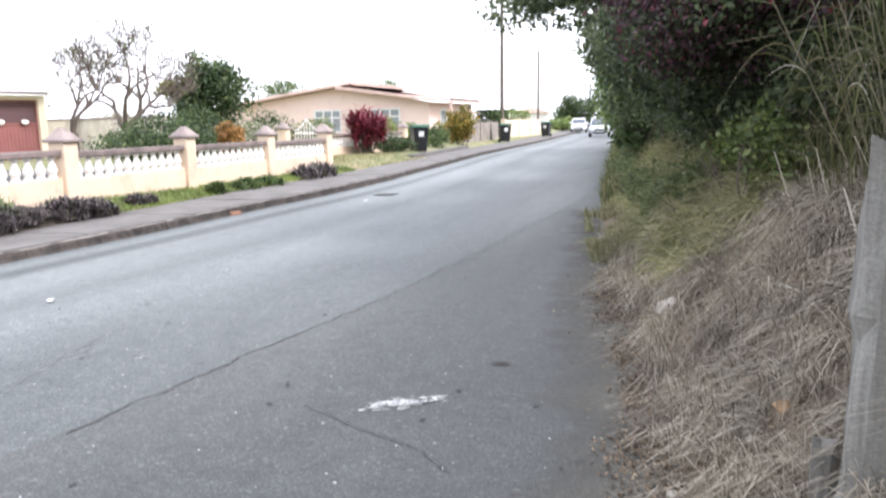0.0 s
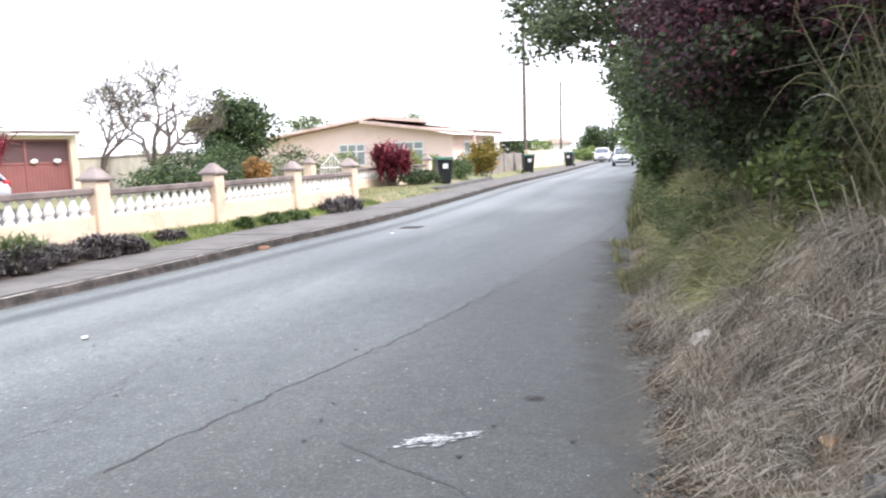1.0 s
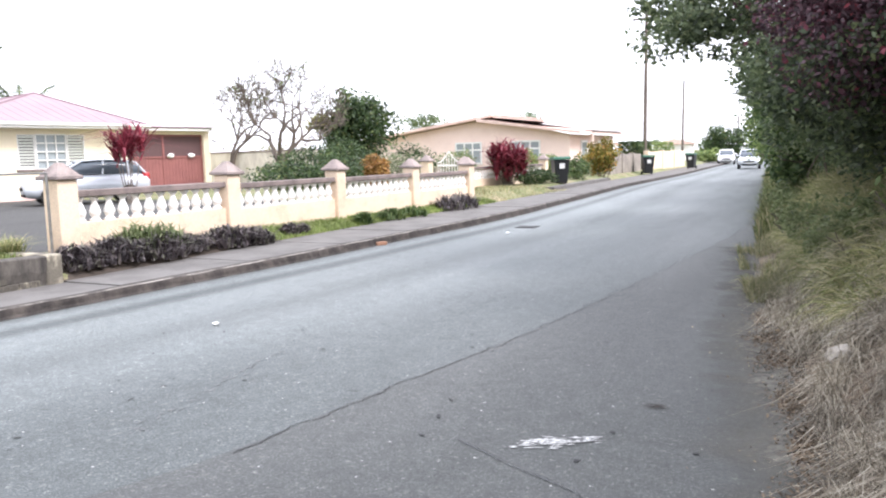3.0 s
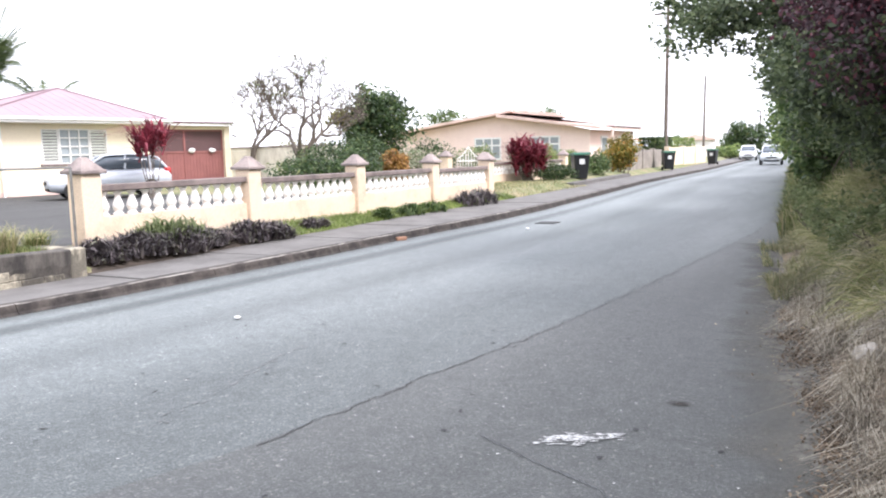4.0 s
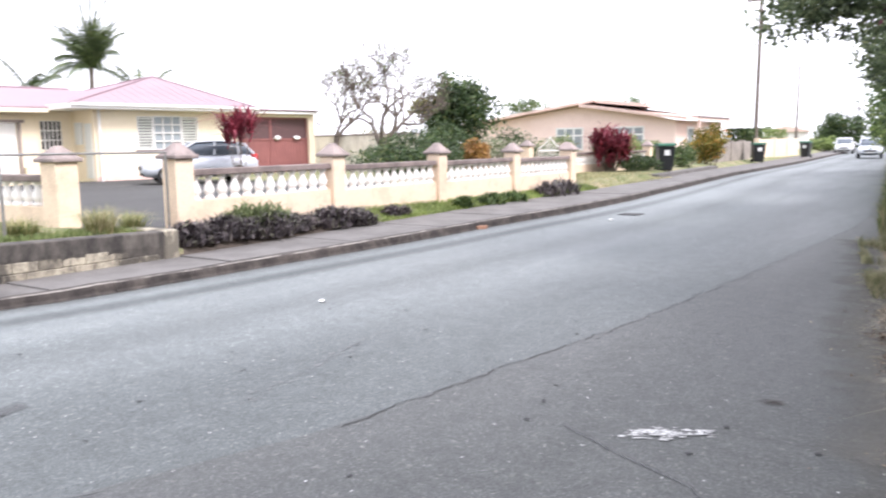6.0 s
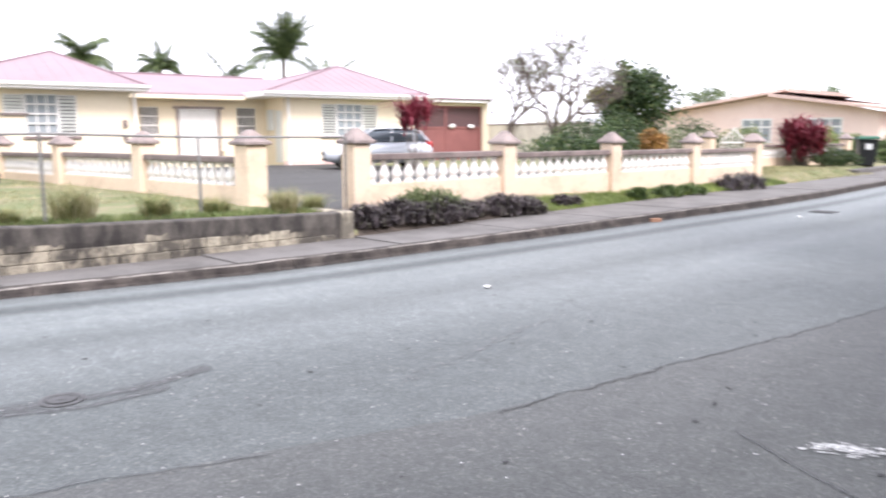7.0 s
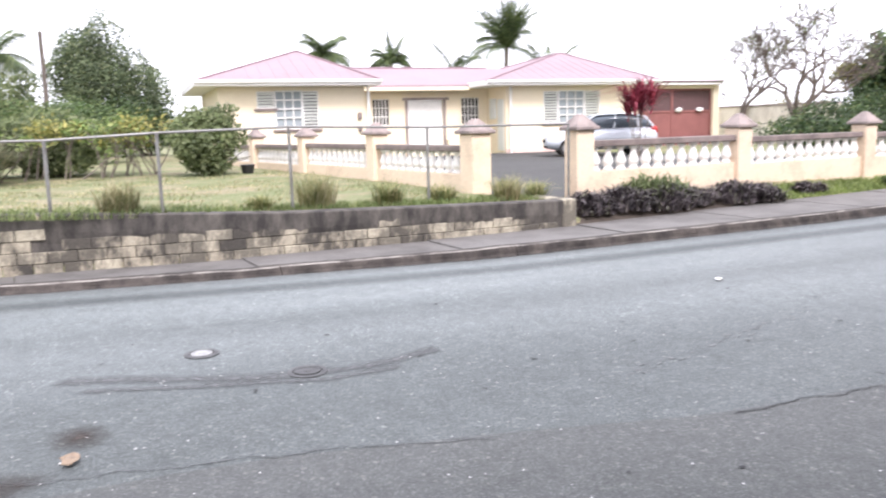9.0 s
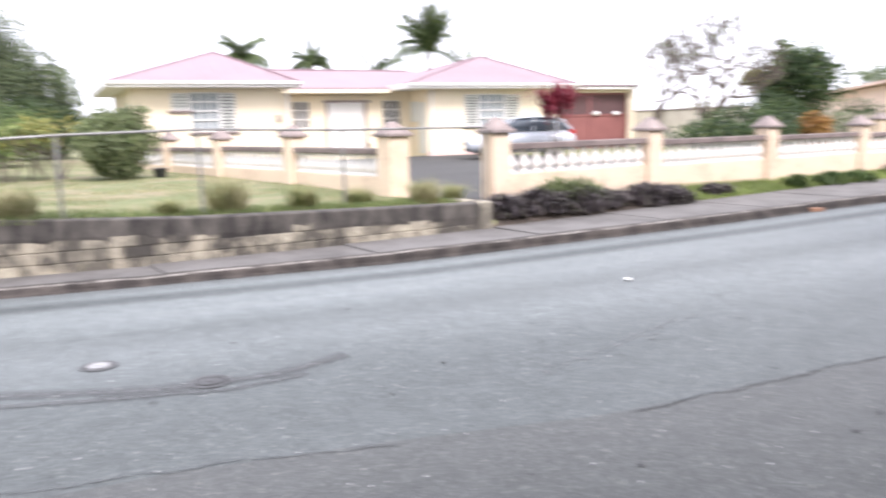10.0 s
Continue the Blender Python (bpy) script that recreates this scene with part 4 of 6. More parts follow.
for x0, x1 in ((-22.05, -20.3), (-18.25, -16.4)):
    wd = part("white_window", boxed(x0 - 0.08, x1 + 0.08, PY0 - 0.07, PY0 - 0.004, 0.72, 0.8, 0.01), WHITE, ph)
    part("glass", boxed(x0, x1, PY0 - 0.03, PY0 - 0.006, 0.8, 2.1), GLASS, wd)
    for k in range(4):
        xx = x0 + (x1 - x0) * k / 3
        part("upright_bar", boxed(xx - 0.05, xx + 0.05, PY0 - 0.06, PY0 - 0.002, 0.8, 2.1), WHITE, wd)
    for zz in (0.8, 1.65, 2.1):
        part("cross_bar", boxed(x0 - 0.05, x1 + 0.05, PY0 - 0.058, PY0 - 0.003, zz - 0.05, zz + 0.05), WHITE, wd)
for y0, y1 in ((48.5, 49.9), (52.4, 53.8)):
    wd = part("side_window", boxed(PX1 + 0.004, PX1 + 0.06, y0, y1, 0.4, 2.1, 0.01), WHITE, ph)
    part("glass", boxed(PX1 + 0.05, PX1 + 0.07, y0 + 0.15, y1 - 0.15, 0.6, 1.95), GLASS, wd)
part("flat_canopy", boxed(PX1, PX1 + 0.95, 48.0, 55.0, 2.6, 2.7), COPING, ph, "dark porch roof slab")
part("porch_post", boxed(PX1 + 0.75, PX1 + 0.9, 48.1, 48.25, -0.3, 2.6), PINK, ph)

# ---- marks, cracks and litter on the road ----
def ribbon(name, pts, width, material, z=0.006, wobble=0.02, step=0.06, fade=1.0):
    """A thin ragged strip along a line on the road."""
    line = []
    for (a, b), (c, d) in zip(pts, pts[1:]):
        n = max(2, int(math.hypot(c - a, d - b) / step))
        line += [(a + (c - a) * i / n, b + (d - b) * i / n) for i in range(n)]
    line.append(pts[-1])
    v, f, rim = [], [], []
    off, wide = 0.0, 1.0
    for i, (a, b) in enumerate(line):
        c, d = line[min(i + 1, len(line) - 1)]
        e, g = line[max(i - 1, 0)]
        dx, dy = c - e, d - g
        k = math.hypot(dx, dy) or 1
        nx, ny = -dy / k, dx / k
        off = off * 0.8 + rng.normal(0, wobble * 0.5)
        wide = wide * 0.85 + 0.15 * rng.uniform(0.1, 1.9)
        w = width * (wide if width > 0.04 else rng.uniform(0.35, 1.2)) * 0.5
        for s in (-1, 0, 1):
            x, y = a + nx * (off + s * w), b + ny * (off + s * w)
            v.append((x, y, road_z(x, y) + z))
            rim.append(0.0 if s or i in (0, len(line) - 1) else 1.0)
        if i:
            f.append((3 * i - 3, 3 * i - 2, 3 * i + 1, 3 * i))
            f.append((3 * i - 2, 3 * i - 1, 3 * i + 2, 3 * i + 1))
    me = mesh_np(name, v, f, material)
    at = me.attributes.new("fade", "FLOAT", "POINT")
    at.data.foreach_set("value", np.array(rim, np.float32))
    return me


def flake(name, x, y, rx, ry, material, z=0.007, n=14, rag=0.35, turn=0.0):
    v = [(x, y, road_z(x, y) + z)]
    for i in range(n):
        a = 2 * math.pi * i / n
        k = 1 + rag * rng.uniform(-1, 1)
        dx, dy = rx * k * math.cos(a), ry * k * math.sin(a)
        px, py = x + dx * math.cos(turn) - dy * math.sin(turn), y + dx * math.sin(turn) + dy * math.cos(turn)
        v.append((px, py, road_z(px, py) + z))
    f = [(0, i + 1, (i + 1) % n + 1) for i in range(n)]
    me = mesh_np(name, v, f, material)
    at = me.attributes.new("fade", "FLOAT", "POINT")
    at.data.foreach_set("value", np.array([1.0] + [0.0] * n, np.float32))
    return me


def merge(name, meshes, material):
    v, f, k = [], [], 0
    for m in meshes:
        a = np.empty(len(m.vertices) * 3, np.float32)
        m.vertices.foreach_get("co", a)
        v.append(a.reshape(-1, 3))
        f += [[q + k for q in p.vertices] for p in m.polygons]
        k += len(m.vertices)
    return mesh_np(name, np.concatenate(v), f, material)


JOINT = [(x, y) for y, x in JOINT_X if 3.0 < y < 24]
tagged(new("road_crack", ribbon("road_crack", JOINT, 0.013, TAR_FADED, 0.005, 0.03, 0.045)), "long dark crack along the asphalt joint", "road crack", kind="structure")
tagged(new("road_crack", ribbon("road_crack", [(-4.1, -0.6), (-3.85, 0.3), (-3.68, 0.8), (-3.45, 1.5), (-3.29, 2.0)], 0.03, TAR_SMEAR, 0.005, 0.03)), "faint dark crack near the road centre", "road crack", kind="structure")
tagged(new("tar_line", ribbon("tar_line", [(-1.85, 3.85), (-1.6, 3.72), (-1.25, 3.55), (-1.0, 3.42), (-0.8, 3.2)], 0.034, TAR_SMEAR, 0.005, 0.012)), "short dark tar line across the shoulder", "tar line", kind="structure")
tagged(new("tar_line", ribbon("tar_line", [(-5.5, 0.1), (-5.15, 0.75), (-4.85, 1.3), (-4.72, 1.9), (-4.85, 2.5)], 0.2, TAR_SMEAR, 0.004, 0.012)), "faded dark tar streak beside a cover", "tar line", kind="structure")
tagged(new("tar_line", ribbon("tar_line", [(-5.2, 0.2), (-4.95, 0.8), (-4.62, 1.6), (-4.6, 2.1)], 0.13, TAR_SMEAR, 0.0045, 0.012)), "thin faded tar streak on the road", "tar line", kind="structure")

# splash of white paint on the shoulder
flakes = []
for i in range(80):
    k = max(-0.75, min(0.75, rng.normal(0, 0.4)))
    px = -1.32 + k * 0.27 + rng.normal(0, 0.02)
    py = 4.02 + k * 0.16 + rng.normal(0, 0.045)
    flakes.append(flake("f", px, py, (0.04 if i < 6 else 0.0) + rng.uniform(0.006, 0.04), (0.006 if i < 6 else 0.0) + rng.uniform(0.003, 0.010), PAINT, 0.006 + 0.0006 * rng.random(), 11, 0.6, 0.4))
tagged(new("paint_splash", merge("paint_splash", flakes, PAINT)), "ragged splash of white paint on the asphalt", "paint mark", kind="structure")
flakes = []
for y0, x0 in ((3.3, -3.72), (4.1, -3.86), (4.8, -4.0), (8.3, -4.7), (9.0, -4.8), (14.6, -4.9)):
    for _ in range(11):
        q = y0 + rng.uniform(-0.3, 0.4)
        flakes.append(flake("f", x0 - (q - y0) * 0.16 + rng.normal(0, 0.035), q, rng.uniform(0.004, 0.017), rng.uniform(0.015, 0.05), PAINT_FAINT, 0.004, 8, 0.5))
tagged(new("centre_line", merge("centre_line", flakes, PAINT_FAINT)), "almost worn-off white centre line dashes", "road marking", kind="structure")
chips = []
for _ in range(900):
    px, py = rng.uniform(-5.6, 0.1), -1.2 + 14 * rng.random() ** 1.7
    if px < line_at(EDGE_X, py) - 0.1:
        chips.append(flake("f", px, py, rng.uniform(0.003, 0.010), rng.uniform(0.003, 0.008), PAINT, 0.006, 6, 0.4))
tagged(new("pale_chips", merge("pale_chips", chips, PAINT)), "scattered pale stone chips on the asphalt", "chips", kind="stuff")
chips = []
for _ in range(150):
    px, py = rng.uniform(-6.5, 0.1), rng.uniform(0.3, 14)
    if px < line_at(EDGE_X, py) - 0.05:
        chips.append(flake("f", px, py, rng.uniform(0.008, 0.03), rng.uniform(0.005, 0.018), TAR_FADED, 0.0055, 7, 0.5, rng.uniform(0, 3)))
tagged(new("dark_pits", merge("dark_pits", chips, TAR_FADED)), "small dark pits and oil spots in the asphalt", "pits", kind="stuff")
for px, py, a, b in ((-4.41, 0.16, 0.15, 0.13), (-3.95, -0.25, 0.14, 0.2), (-4.9, -0.35, 0.1, 0.06), (-0.92, 4.84, 0.07, 0.05)):
    tagged(new("oil_stain", flake("oil_stain", px, py, a * 1.35, b * 1.35, MUD, 0.005, 22, 0.12)), "brown dried stain on the asphalt", "stain", kind="structure")


def cover(x, y, r, material, label):
    c = thing("road_cover", x, y, road_z(x, y), 0, label, "manhole cover", "small road covers")
    bm = lathe([(r + 0.045, 0.0), (r + 0.045, 0.007), (r + 0.012, 0.009), (r + 0.008, 0.001)], 20)
    part("ring", bm, IRON, c, "dark iron ring")
    part("lid", lathe([(r, 0.0), (r, 0.012), (r * 0.86, 0.013), (r * 0.8, 0.009), (r * 0.3, 0.009), (r * 0.24, 0.014)], 20), material, c)
    return c


cover(-5.62, 1.03, 0.075, IRON_PALE, "small round worn-bright iron cover in the road")
cover(-4.83, 1.53, 0.085, IRON, "small round dark iron cover in the road")
part_man = thing("road_cover", -6.0, 16.2, 0.0, 0, "square dark iron cover in the road", "manhole cover", "small road covers")
part("frame", boxed(-0.22, 0.22, -0.22, 0.22, 0.0, 0.012, 0.004), TAR, part_man)
part("lid", boxed(-0.18, 0.18, -0.18, 0.18, 0.0, 0.015, 0.003), TAR, part_man)


def scrap(name, x, y, z, size, material, label, category, flat=0.4):
    bm = bmesh.new()
    bmesh.ops.create_icosphere(bm, subdivisions=2, radius=size, matrix=Matrix.Diagonal((1.3, 0.9, flat, 1)))
    for v in bm.verts:
        v.co += size * 0.45 * noise.noise_vector(v.co / size * 1.3 + Vector((x, y, 0)))
    lo = min(v.co.z for v in bm.verts)
    for v in bm.verts:
        v.co.z -= lo
    ob = part(name, bm, material)
    ob.location = (x, y, z)
    return tagged(ob, label, category)


scrap("litter", -5.36, 5.78, 0.005, 0.033, PAPER, "crumpled white litter on the road", "litter", 0.35)
scrap("litter", -5.9, 16.0 - 1.2, 0.005, 0.04, PAPER, "small white litter on the road", "litter", 0.35)
scrap("crushed_card", -4.08, 0.1, 0.004, 0.048, CARD, "crushed pale brown card on the road", "litter", 0.12)
brick = part("loose_brick", boxed(-0.11, 0.11, -0.05, 0.05, 0, 0.065, 0.008), BRICK)
brick.matrix_world = pose(-7.42, 12.35, 0.0, 0, 0, 62)
tagged(brick, "broken clay brick lying against the kerb", "brick")

# ---- street beyond: low walls, poles, bins, cars ----
def low_wall(name, pts, z0, z1, thick, material, label):
    w = thing(name, 0, 0, 0, 0, label, "wall", "roadside walls")
    for (a, q), (b, r) in zip(pts, pts[1:]):
        d = math.hypot(b - a, r - q)
        turn = math.degrees(math.atan2(-(b - a), r - q))
        p = part("wall_panel", boxed(-thick / 2, thick / 2, 0.16, d - 0.16, z0, z1, 0.01), material, w)
        p.matrix_local = pose(a, q, 0, 0, 0, turn)
        p = part("wall_pier", boxed(-thick * 0.8, thick * 0.8, -0.155, 0.155, z0, z1 + 0.08, 0.01), material, w)
        p.matrix_local = pose(a, q, 0, 0, 0, turn)
    return w


low_wall("roadside_wall", [(-11.4, 43.5), (-11.4, 46.2), (-11.4, 48.9), (-11.5, 51.6)], 0.0, 1.4, 0.2, worn("grey_wall_paint", (0.30, 0.27, 0.23), (0.15, 0.13, 0.115), 1.5), "weathered grey concrete roadside wall")
low_wall("roadside_wall", [(-11.6, 54.0), (-11.6, 59.0), (-11.7, 64.0), (-11.9, 70.0)], 0.0, 1.5, 0.2, FENCE_CREAM, "cream painted roadside wall with piers")


def utility_pole(x, y, height, arm, label):
    p = thing("utility_pole", x, y, 0.1, 0, label, "pole", "utility poles")
    part("shaft", tube(bmesh.new(), (0, 0, -0.5), (0.12, 0, height), 0.15, 0.10, 10), POLEWOOD, p)
    if arm:
        part("crossarm", boxed(-0.8, 0.8, -0.05, 0.05, height - 1.0, height - 0.88), POLEWOOD, p)
        for k in (-0.7, -0.3, 0.3, 0.7):
            part("insulator", tube(bmesh.new(), (k, 0, height - 0.88), (k, 0, height - 0.7), 0.035, 0.025, 6), LOUVRE, p)
    return p


utility_pole(-11.95, 55.0, 11.2, True, "tall dark wooden utility pole behind a hedge")
utility_pole(-15.5, 90.0, 8.9, False, "slender wooden utility pole down the street")
utility_pole(-14.2, 130.0, 6.5, True, "distant wooden utility pole with a crossarm")


def wheelie_bin(x, y, z, rz, label):
    b = thing("wheelie_bin", x, y, z, rz, label, "bin", "wheelie bins")
    b.scale = (1.12, 1.12, 1.08)
    bm = bmesh.new()
    rings = []
    for h, w, d in ((0.06, 0.22, 0.26), (0.5, 0.26, 0.31), (0.9, 0.29, 0.35), (0.96, 0.30, 0.37)):
        rings.append([bm.verts.new(q) for q in ((-w, -d, h), (w, -d, h), (w, d, h), (-w, d, h))])
    for r, s in zip(rings, rings[1:]):
        for i in range(4):
            bm.faces.new((r[i], r[(i + 1) % 4], s[(i + 1) % 4], s[i]))
    bm.faces.new(rings[0][::-1])
    bm.faces.new(rings[-1])
    bmesh.ops.bevel(bm, geom=[e for e in bm.edges], offset=0.02, segments=1, affect="EDGES")
    part("body", bm, BIN, b)
    part("lid", prism([(-0.40, 0.97), (0.36, 0.97), (0.38, 1.0), (0.2, 1.06), (-0.3, 1.08), (-0.40, 1.02)], (-0.32, 0.32), "x"), BIN_LID, b, "dark green lid")
    part("handle", tube(bmesh.new(), (-0.26, 0.40, 0.95), (0.26, 0.40, 0.95), 0.02, seg=6), BIN, b)
    for k in (-0.27, 0.27):
        part("wheel", tube(bmesh.new(), (k - 0.03, 0.27, 0.1), (k + 0.03, 0.27, 0.1), 0.1, seg=12), TYRE, b)
    part("badge", boxed(-0.1, 0.1, -0.365, -0.345, 0.62, 0.82), STICKER, b)
    return b


wheelie_bin(-10.6, 32.5, 0.262, 32, "black wheelie bin with a green lid beside a pillar")
wheelie_bin(-10.4, 48.8, 0.15, 25, "black wheelie bin against the grey roadside wall")
wheelie_bin(-9.9, 61.5, 0.15, -5, "dark wheelie bin by the cream roadside wall")


def loft(stations, seg=14, power=3.2):
    """Rounded sections along y: (y, half width, z low, z high)."""
    bm = bmesh.new()
    rings = []
    for yy, w, lo, hi in stations:
        ring = []
        for i in range(seg):
            a = 2 * math.pi * i / seg
            c, s = math.cos(a), math.sin(a)
            k = (abs(c) ** power + abs(s) ** power) ** (-1 / power)
            ring.append(bm.verts.new((w * c * k, yy, (lo + hi) / 2 + (hi - lo) / 2 * s * k)))
        rings.append(ring)
    for r, s in zip(rings, rings[1:]):
        for i in range(seg):
            bm.faces.new((r[i], r[(i + 1) % seg], s[(i + 1) % seg], s[i]))
    bm.faces.new(rings[0])
    bm.faces.new(rings[-1][::-1])
    return bm


def car(x, y, z, rz, paint, label, plate=True):
    """Hatchback; local -y is its front."""
    c = thing("car", x, y, z, rz, label, "car", "parked cars")
    c.scale = (0.94, 0.94, 0.98)
    body = part("body", loft([(-2.08, 0.55, 0.42, 0.68), (-2.0, 0.76, 0.28, 0.78), (-1.7, 0.83, 0.22, 0.87), (-1.0, 0.86, 0.2, 0.98), (-0.3, 0.87, 0.2, 1.02), (0.8, 0.87, 0.2, 1.04), (1.6, 0.86, 0.22, 1.06), (1.95, 0.82, 0.3, 1.02), (2.06, 0.7, 0.4, 0.9)], 18), paint, c, smooth=True)
    part("cabin", loft([(-1.12, 0.60, 0.93, 0.99), (-0.75, 0.70, 0.92, 1.2), (-0.25, 0.72, 0.92, 1.43), (0.5, 0.73, 0.92, 1.49), (1.2, 0.71, 0.92, 1.46), (1.65, 0.68, 0.92, 1.3), (1.9, 0.62, 0.92, 1.02)], 18), CARGLASS, c, "dark tinted glass", True)
    part("roof", loft([(-0.32, 0.6, 1.40, 1.455), (0.0, 0.64, 1.42, 1.5), (0.6, 0.64, 1.44, 1.52), (1.2, 0.63, 1.42, 1.49), (1.6, 0.6, 1.33, 1.40)], 14), paint, c, smooth=True)
    for s in (-1, 1):
        for a, b in (((-1.05, 0.98), (-0.22, 1.44)), ((0.45, 0.98), (0.5, 1.47)), ((1.35, 1.0), (1.3, 1.44)), ((1.9, 1.0), (1.58, 1.37))):
            part("pillar", tube(bmesh.new(), (s * 0.73, a[0], a[1]), (s * 0.645, b[0], b[1]), 0.04, seg=5), paint, c)
        part("headlight", loft([(-2.02, 0.08, 0.62, 0.70), (-1.9, 0.15, 0.6, 0.79), (-1.7, 0.12, 0.68, 0.82)], 10), LAMP_GLASS, c, smooth=True).location = (s * 0.6, -0.02, 0.01)
        part("tail_lamp", loft([(1.8, 0.1, 0.75, 1.05), (2.03, 0.08, 0.75, 1.0)], 10), TAIL, c, smooth=True).location = (s * 0.66, 0.02, 0)
        part("mirror", loft([(-0.85, 0.07, 0.98, 1.1), (-0.7, 0.1, 0.97, 1.12)], 8), paint, c, smooth=True).location = (s * 0.93, 0, 0)
        for q in (-1.28, 1.3):
            w = part("wheel", tube(bmesh.new(), (s * 0.68, q, 0.31), (s * 0.885, q, 0.31), 0.31, seg=20), TYRE, c)
            part("rim", tube(bmesh.new(), (s * 0.84, q, 0.31), (s * 0.895, q, 0.31), 0.2, seg=14), RIM, w)
    part("grille", boxed(-0.42, 0.42, -2.1, -2.0, 0.5, 0.62, 0.02), DARK, c)
    part("lower_grille", boxed(-0.55, 0.55, -2.06, -1.95, 0.3, 0.42, 0.02), DARK, c)
    part("bonnet_badge", boxed(-0.06, 0.06, -2.105, -2.06, 0.63, 0.69, 0.01), RIM, c)
    part("number_plate", boxed(-0.26, 0.26, -2.115, -2.07, 0.42, 0.5), STICKER, c, "plain pale plate")
    return c


car(-22.7, 18.6, 0.315, -30, SILVER, "silver hatchback parked in the courtyard of the cream house")
car(-6.28, 66.0, 0.0, 5, SILVER, "silver car in the lane at the far bend")
car(-10.15, 84.0, 0.0, 6, WHITECAR, "white car parked far down the street")

# ---- hedge and trees over the bank ----
def bush(name, x, y, z, radii, count, size, material, label, category="shrub", group="", wide=0.5, shell=0.45, stems=5, trunk=None, droop=0.25):
    t = thing(name, x, y, z, 0, label, category, group)
    tw = []
    for _ in range(stems):
        bm = bmesh.new()
        d = Vector((rng.normal(0, 0.5), rng.normal(0, 0.5), 1.2))
        branch_curves(bm, (rng.normal(0, 0.08), rng.normal(0, 0.08), -0.05), d, radii[2] * 0.7, 0.012 + 0.012 * radii[2], 1, tw)
        part("stem", bm, BARK, t)
    pts = np.concatenate([blob_points(count // 2, (0, 0, radii[2] * 0.95), np.asarray(radii) * 0.85, shell), lumpy(count - count // 2, radii, 9) + [0, 0, radii[2] * 0.95]])
    pts = pts[pts[:, 2] > 0.02]
    part("foliage", leaves("foliage", pts, size, material, wide, droop), None, t)
    return t


def bank_point(n, y0, y1, u0, u1):
    ys = rng.uniform(y0, y1, n)
    us = rng.uniform(u0, u1, n)
    xs = np.array([line_at(EDGE_X, q) for q in ys]) + us
    zs = np.array([bank_height(a, b) for a, b in zip(xs, ys)])
    return np.stack([xs, ys, zs], 1)


def lumpy(n, radii, lumps, core=0.25):
    """Points in a crown made of many overlapping leafy masses with gaps between them."""
    c = unit(lumps) * (rng.uniform(0.4, 0.9, lumps))[:, None] * np.asarray(radii)
    size = rng.uniform(0.2, 0.48, lumps)
    share = size ** 2 / (size ** 2).sum()
    out = []
    for k in range(lumps):
        m = int(n * (1 - core) * share[k])
        r = size[k] * (0.45 + 0.6 * rng.random(m) ** 0.6) * (1 + 0.12 * rng.normal(size=m))
        out.append(c[k] + unit(m) * r[:, None] * np.asarray(radii))
    m = int(n * core)
    out.append(unit(m) * (0.72 * rng.random(m) ** 0.4)[:, None] * np.asarray(radii))
    return np.concatenate(out)


def crown(name, x, y, z, radii, count, size, material, label, foot, category="tree", wide=0.55, shell=0.5, lumps=20, taper=0.0):
    """A tapered trunk that forks into the crown, and the crown's leaves."""
    t = thing(name, foot[0], foot[1], foot[2], 0, label, category)
    off = Vector((x, y, z)) - Vector(foot)
    bm = bmesh.new()
    tw = []
    big = min(radii)
    stem = off * 0.8
    tube(bm, (0, 0, -0.25), stem * 0.5, 0.06 + 0.02 * off.length, 0.05 + 0.014 * off.length, 8)
    tube(bm, stem * 0.5, stem, 0.05 + 0.014 * off.length, 0.045, 8)
    for _ in range(7):
        d = Vector(unit(1)[0]) + Vector((0, 0, 0.3))
        branch_curves(bm, stem * rng.uniform(0.7, 1.0), d, big * 0.42, 0.035, 1, tw, 0.3, (2, 3))
    part("trunk", bm, BARK, t)
    pts = lumpy(count, radii, lumps, 0.15 if shell < 0.4 else 0.3)
    pts[:, :2] *= (1 - 0.5 * taper * (np.clip(pts[:, 2:] / radii[2], -1, 1) + 1))
    pts = pts + np.asarray(tuple(off))
    part("crown", leaves("crown", pts, size, material, wide), None, t)
    return t


def edge(q):
    return line_at(EDGE_X, q)


# trees and shrubs that overhang the bank
crown("roadside_tree", 0.7, 11.6, 4.7, (2.7, 3.0, 2.5), 36000, 0.11, LEAF_BANK, "greyish green leafy tree leaning over the road", (1.9, 11.0, 1.7))
over = crown("roadside_tree", -1.3, 10.4, 3.3, (1.1, 1.2, 0.62), 5600, 0.082, LEAF_BANK, "broad-leaved branch tree reaching over the road", (1.6, 10.2, 1.7), shell=0.2)
crown("purple_tree", 0.5, 7.7, 2.9, (1.15, 1.3, 0.95), 40000, 0.052, LEAF_PURPLE, "dark purple-leaved bushy tree on the bank", (1.7, 8.4, 1.5), lumps=34)
crown("purple_tree", 1.6, 6.2, 3.3, (1.2, 1.4, 1.2), 30000, 0.052, LEAF_PURPLE, "purple-red leaved shrub tree above dry grass", (2.3, 6.4, 1.7), lumps=30)
crown("purple_tree", 1.75, 4.6, 3.45, (1.1, 1.3, 0.9), 22000, 0.055, LEAF_PURPLE, "dark purple branches above the cane grass", (2.6, 4.9, 1.8), lumps=26)
# leaf colour here carries the shade beneath the purple crowns
crown("roadside_tree", 0.65, 7.8, 2.2, (1.05, 1.3, 0.6), 16000, 0.06, LEAF_SHADE, "dark green leafy branches under a purple tree", (1.9, 7.9, 1.4), shell=0.2)
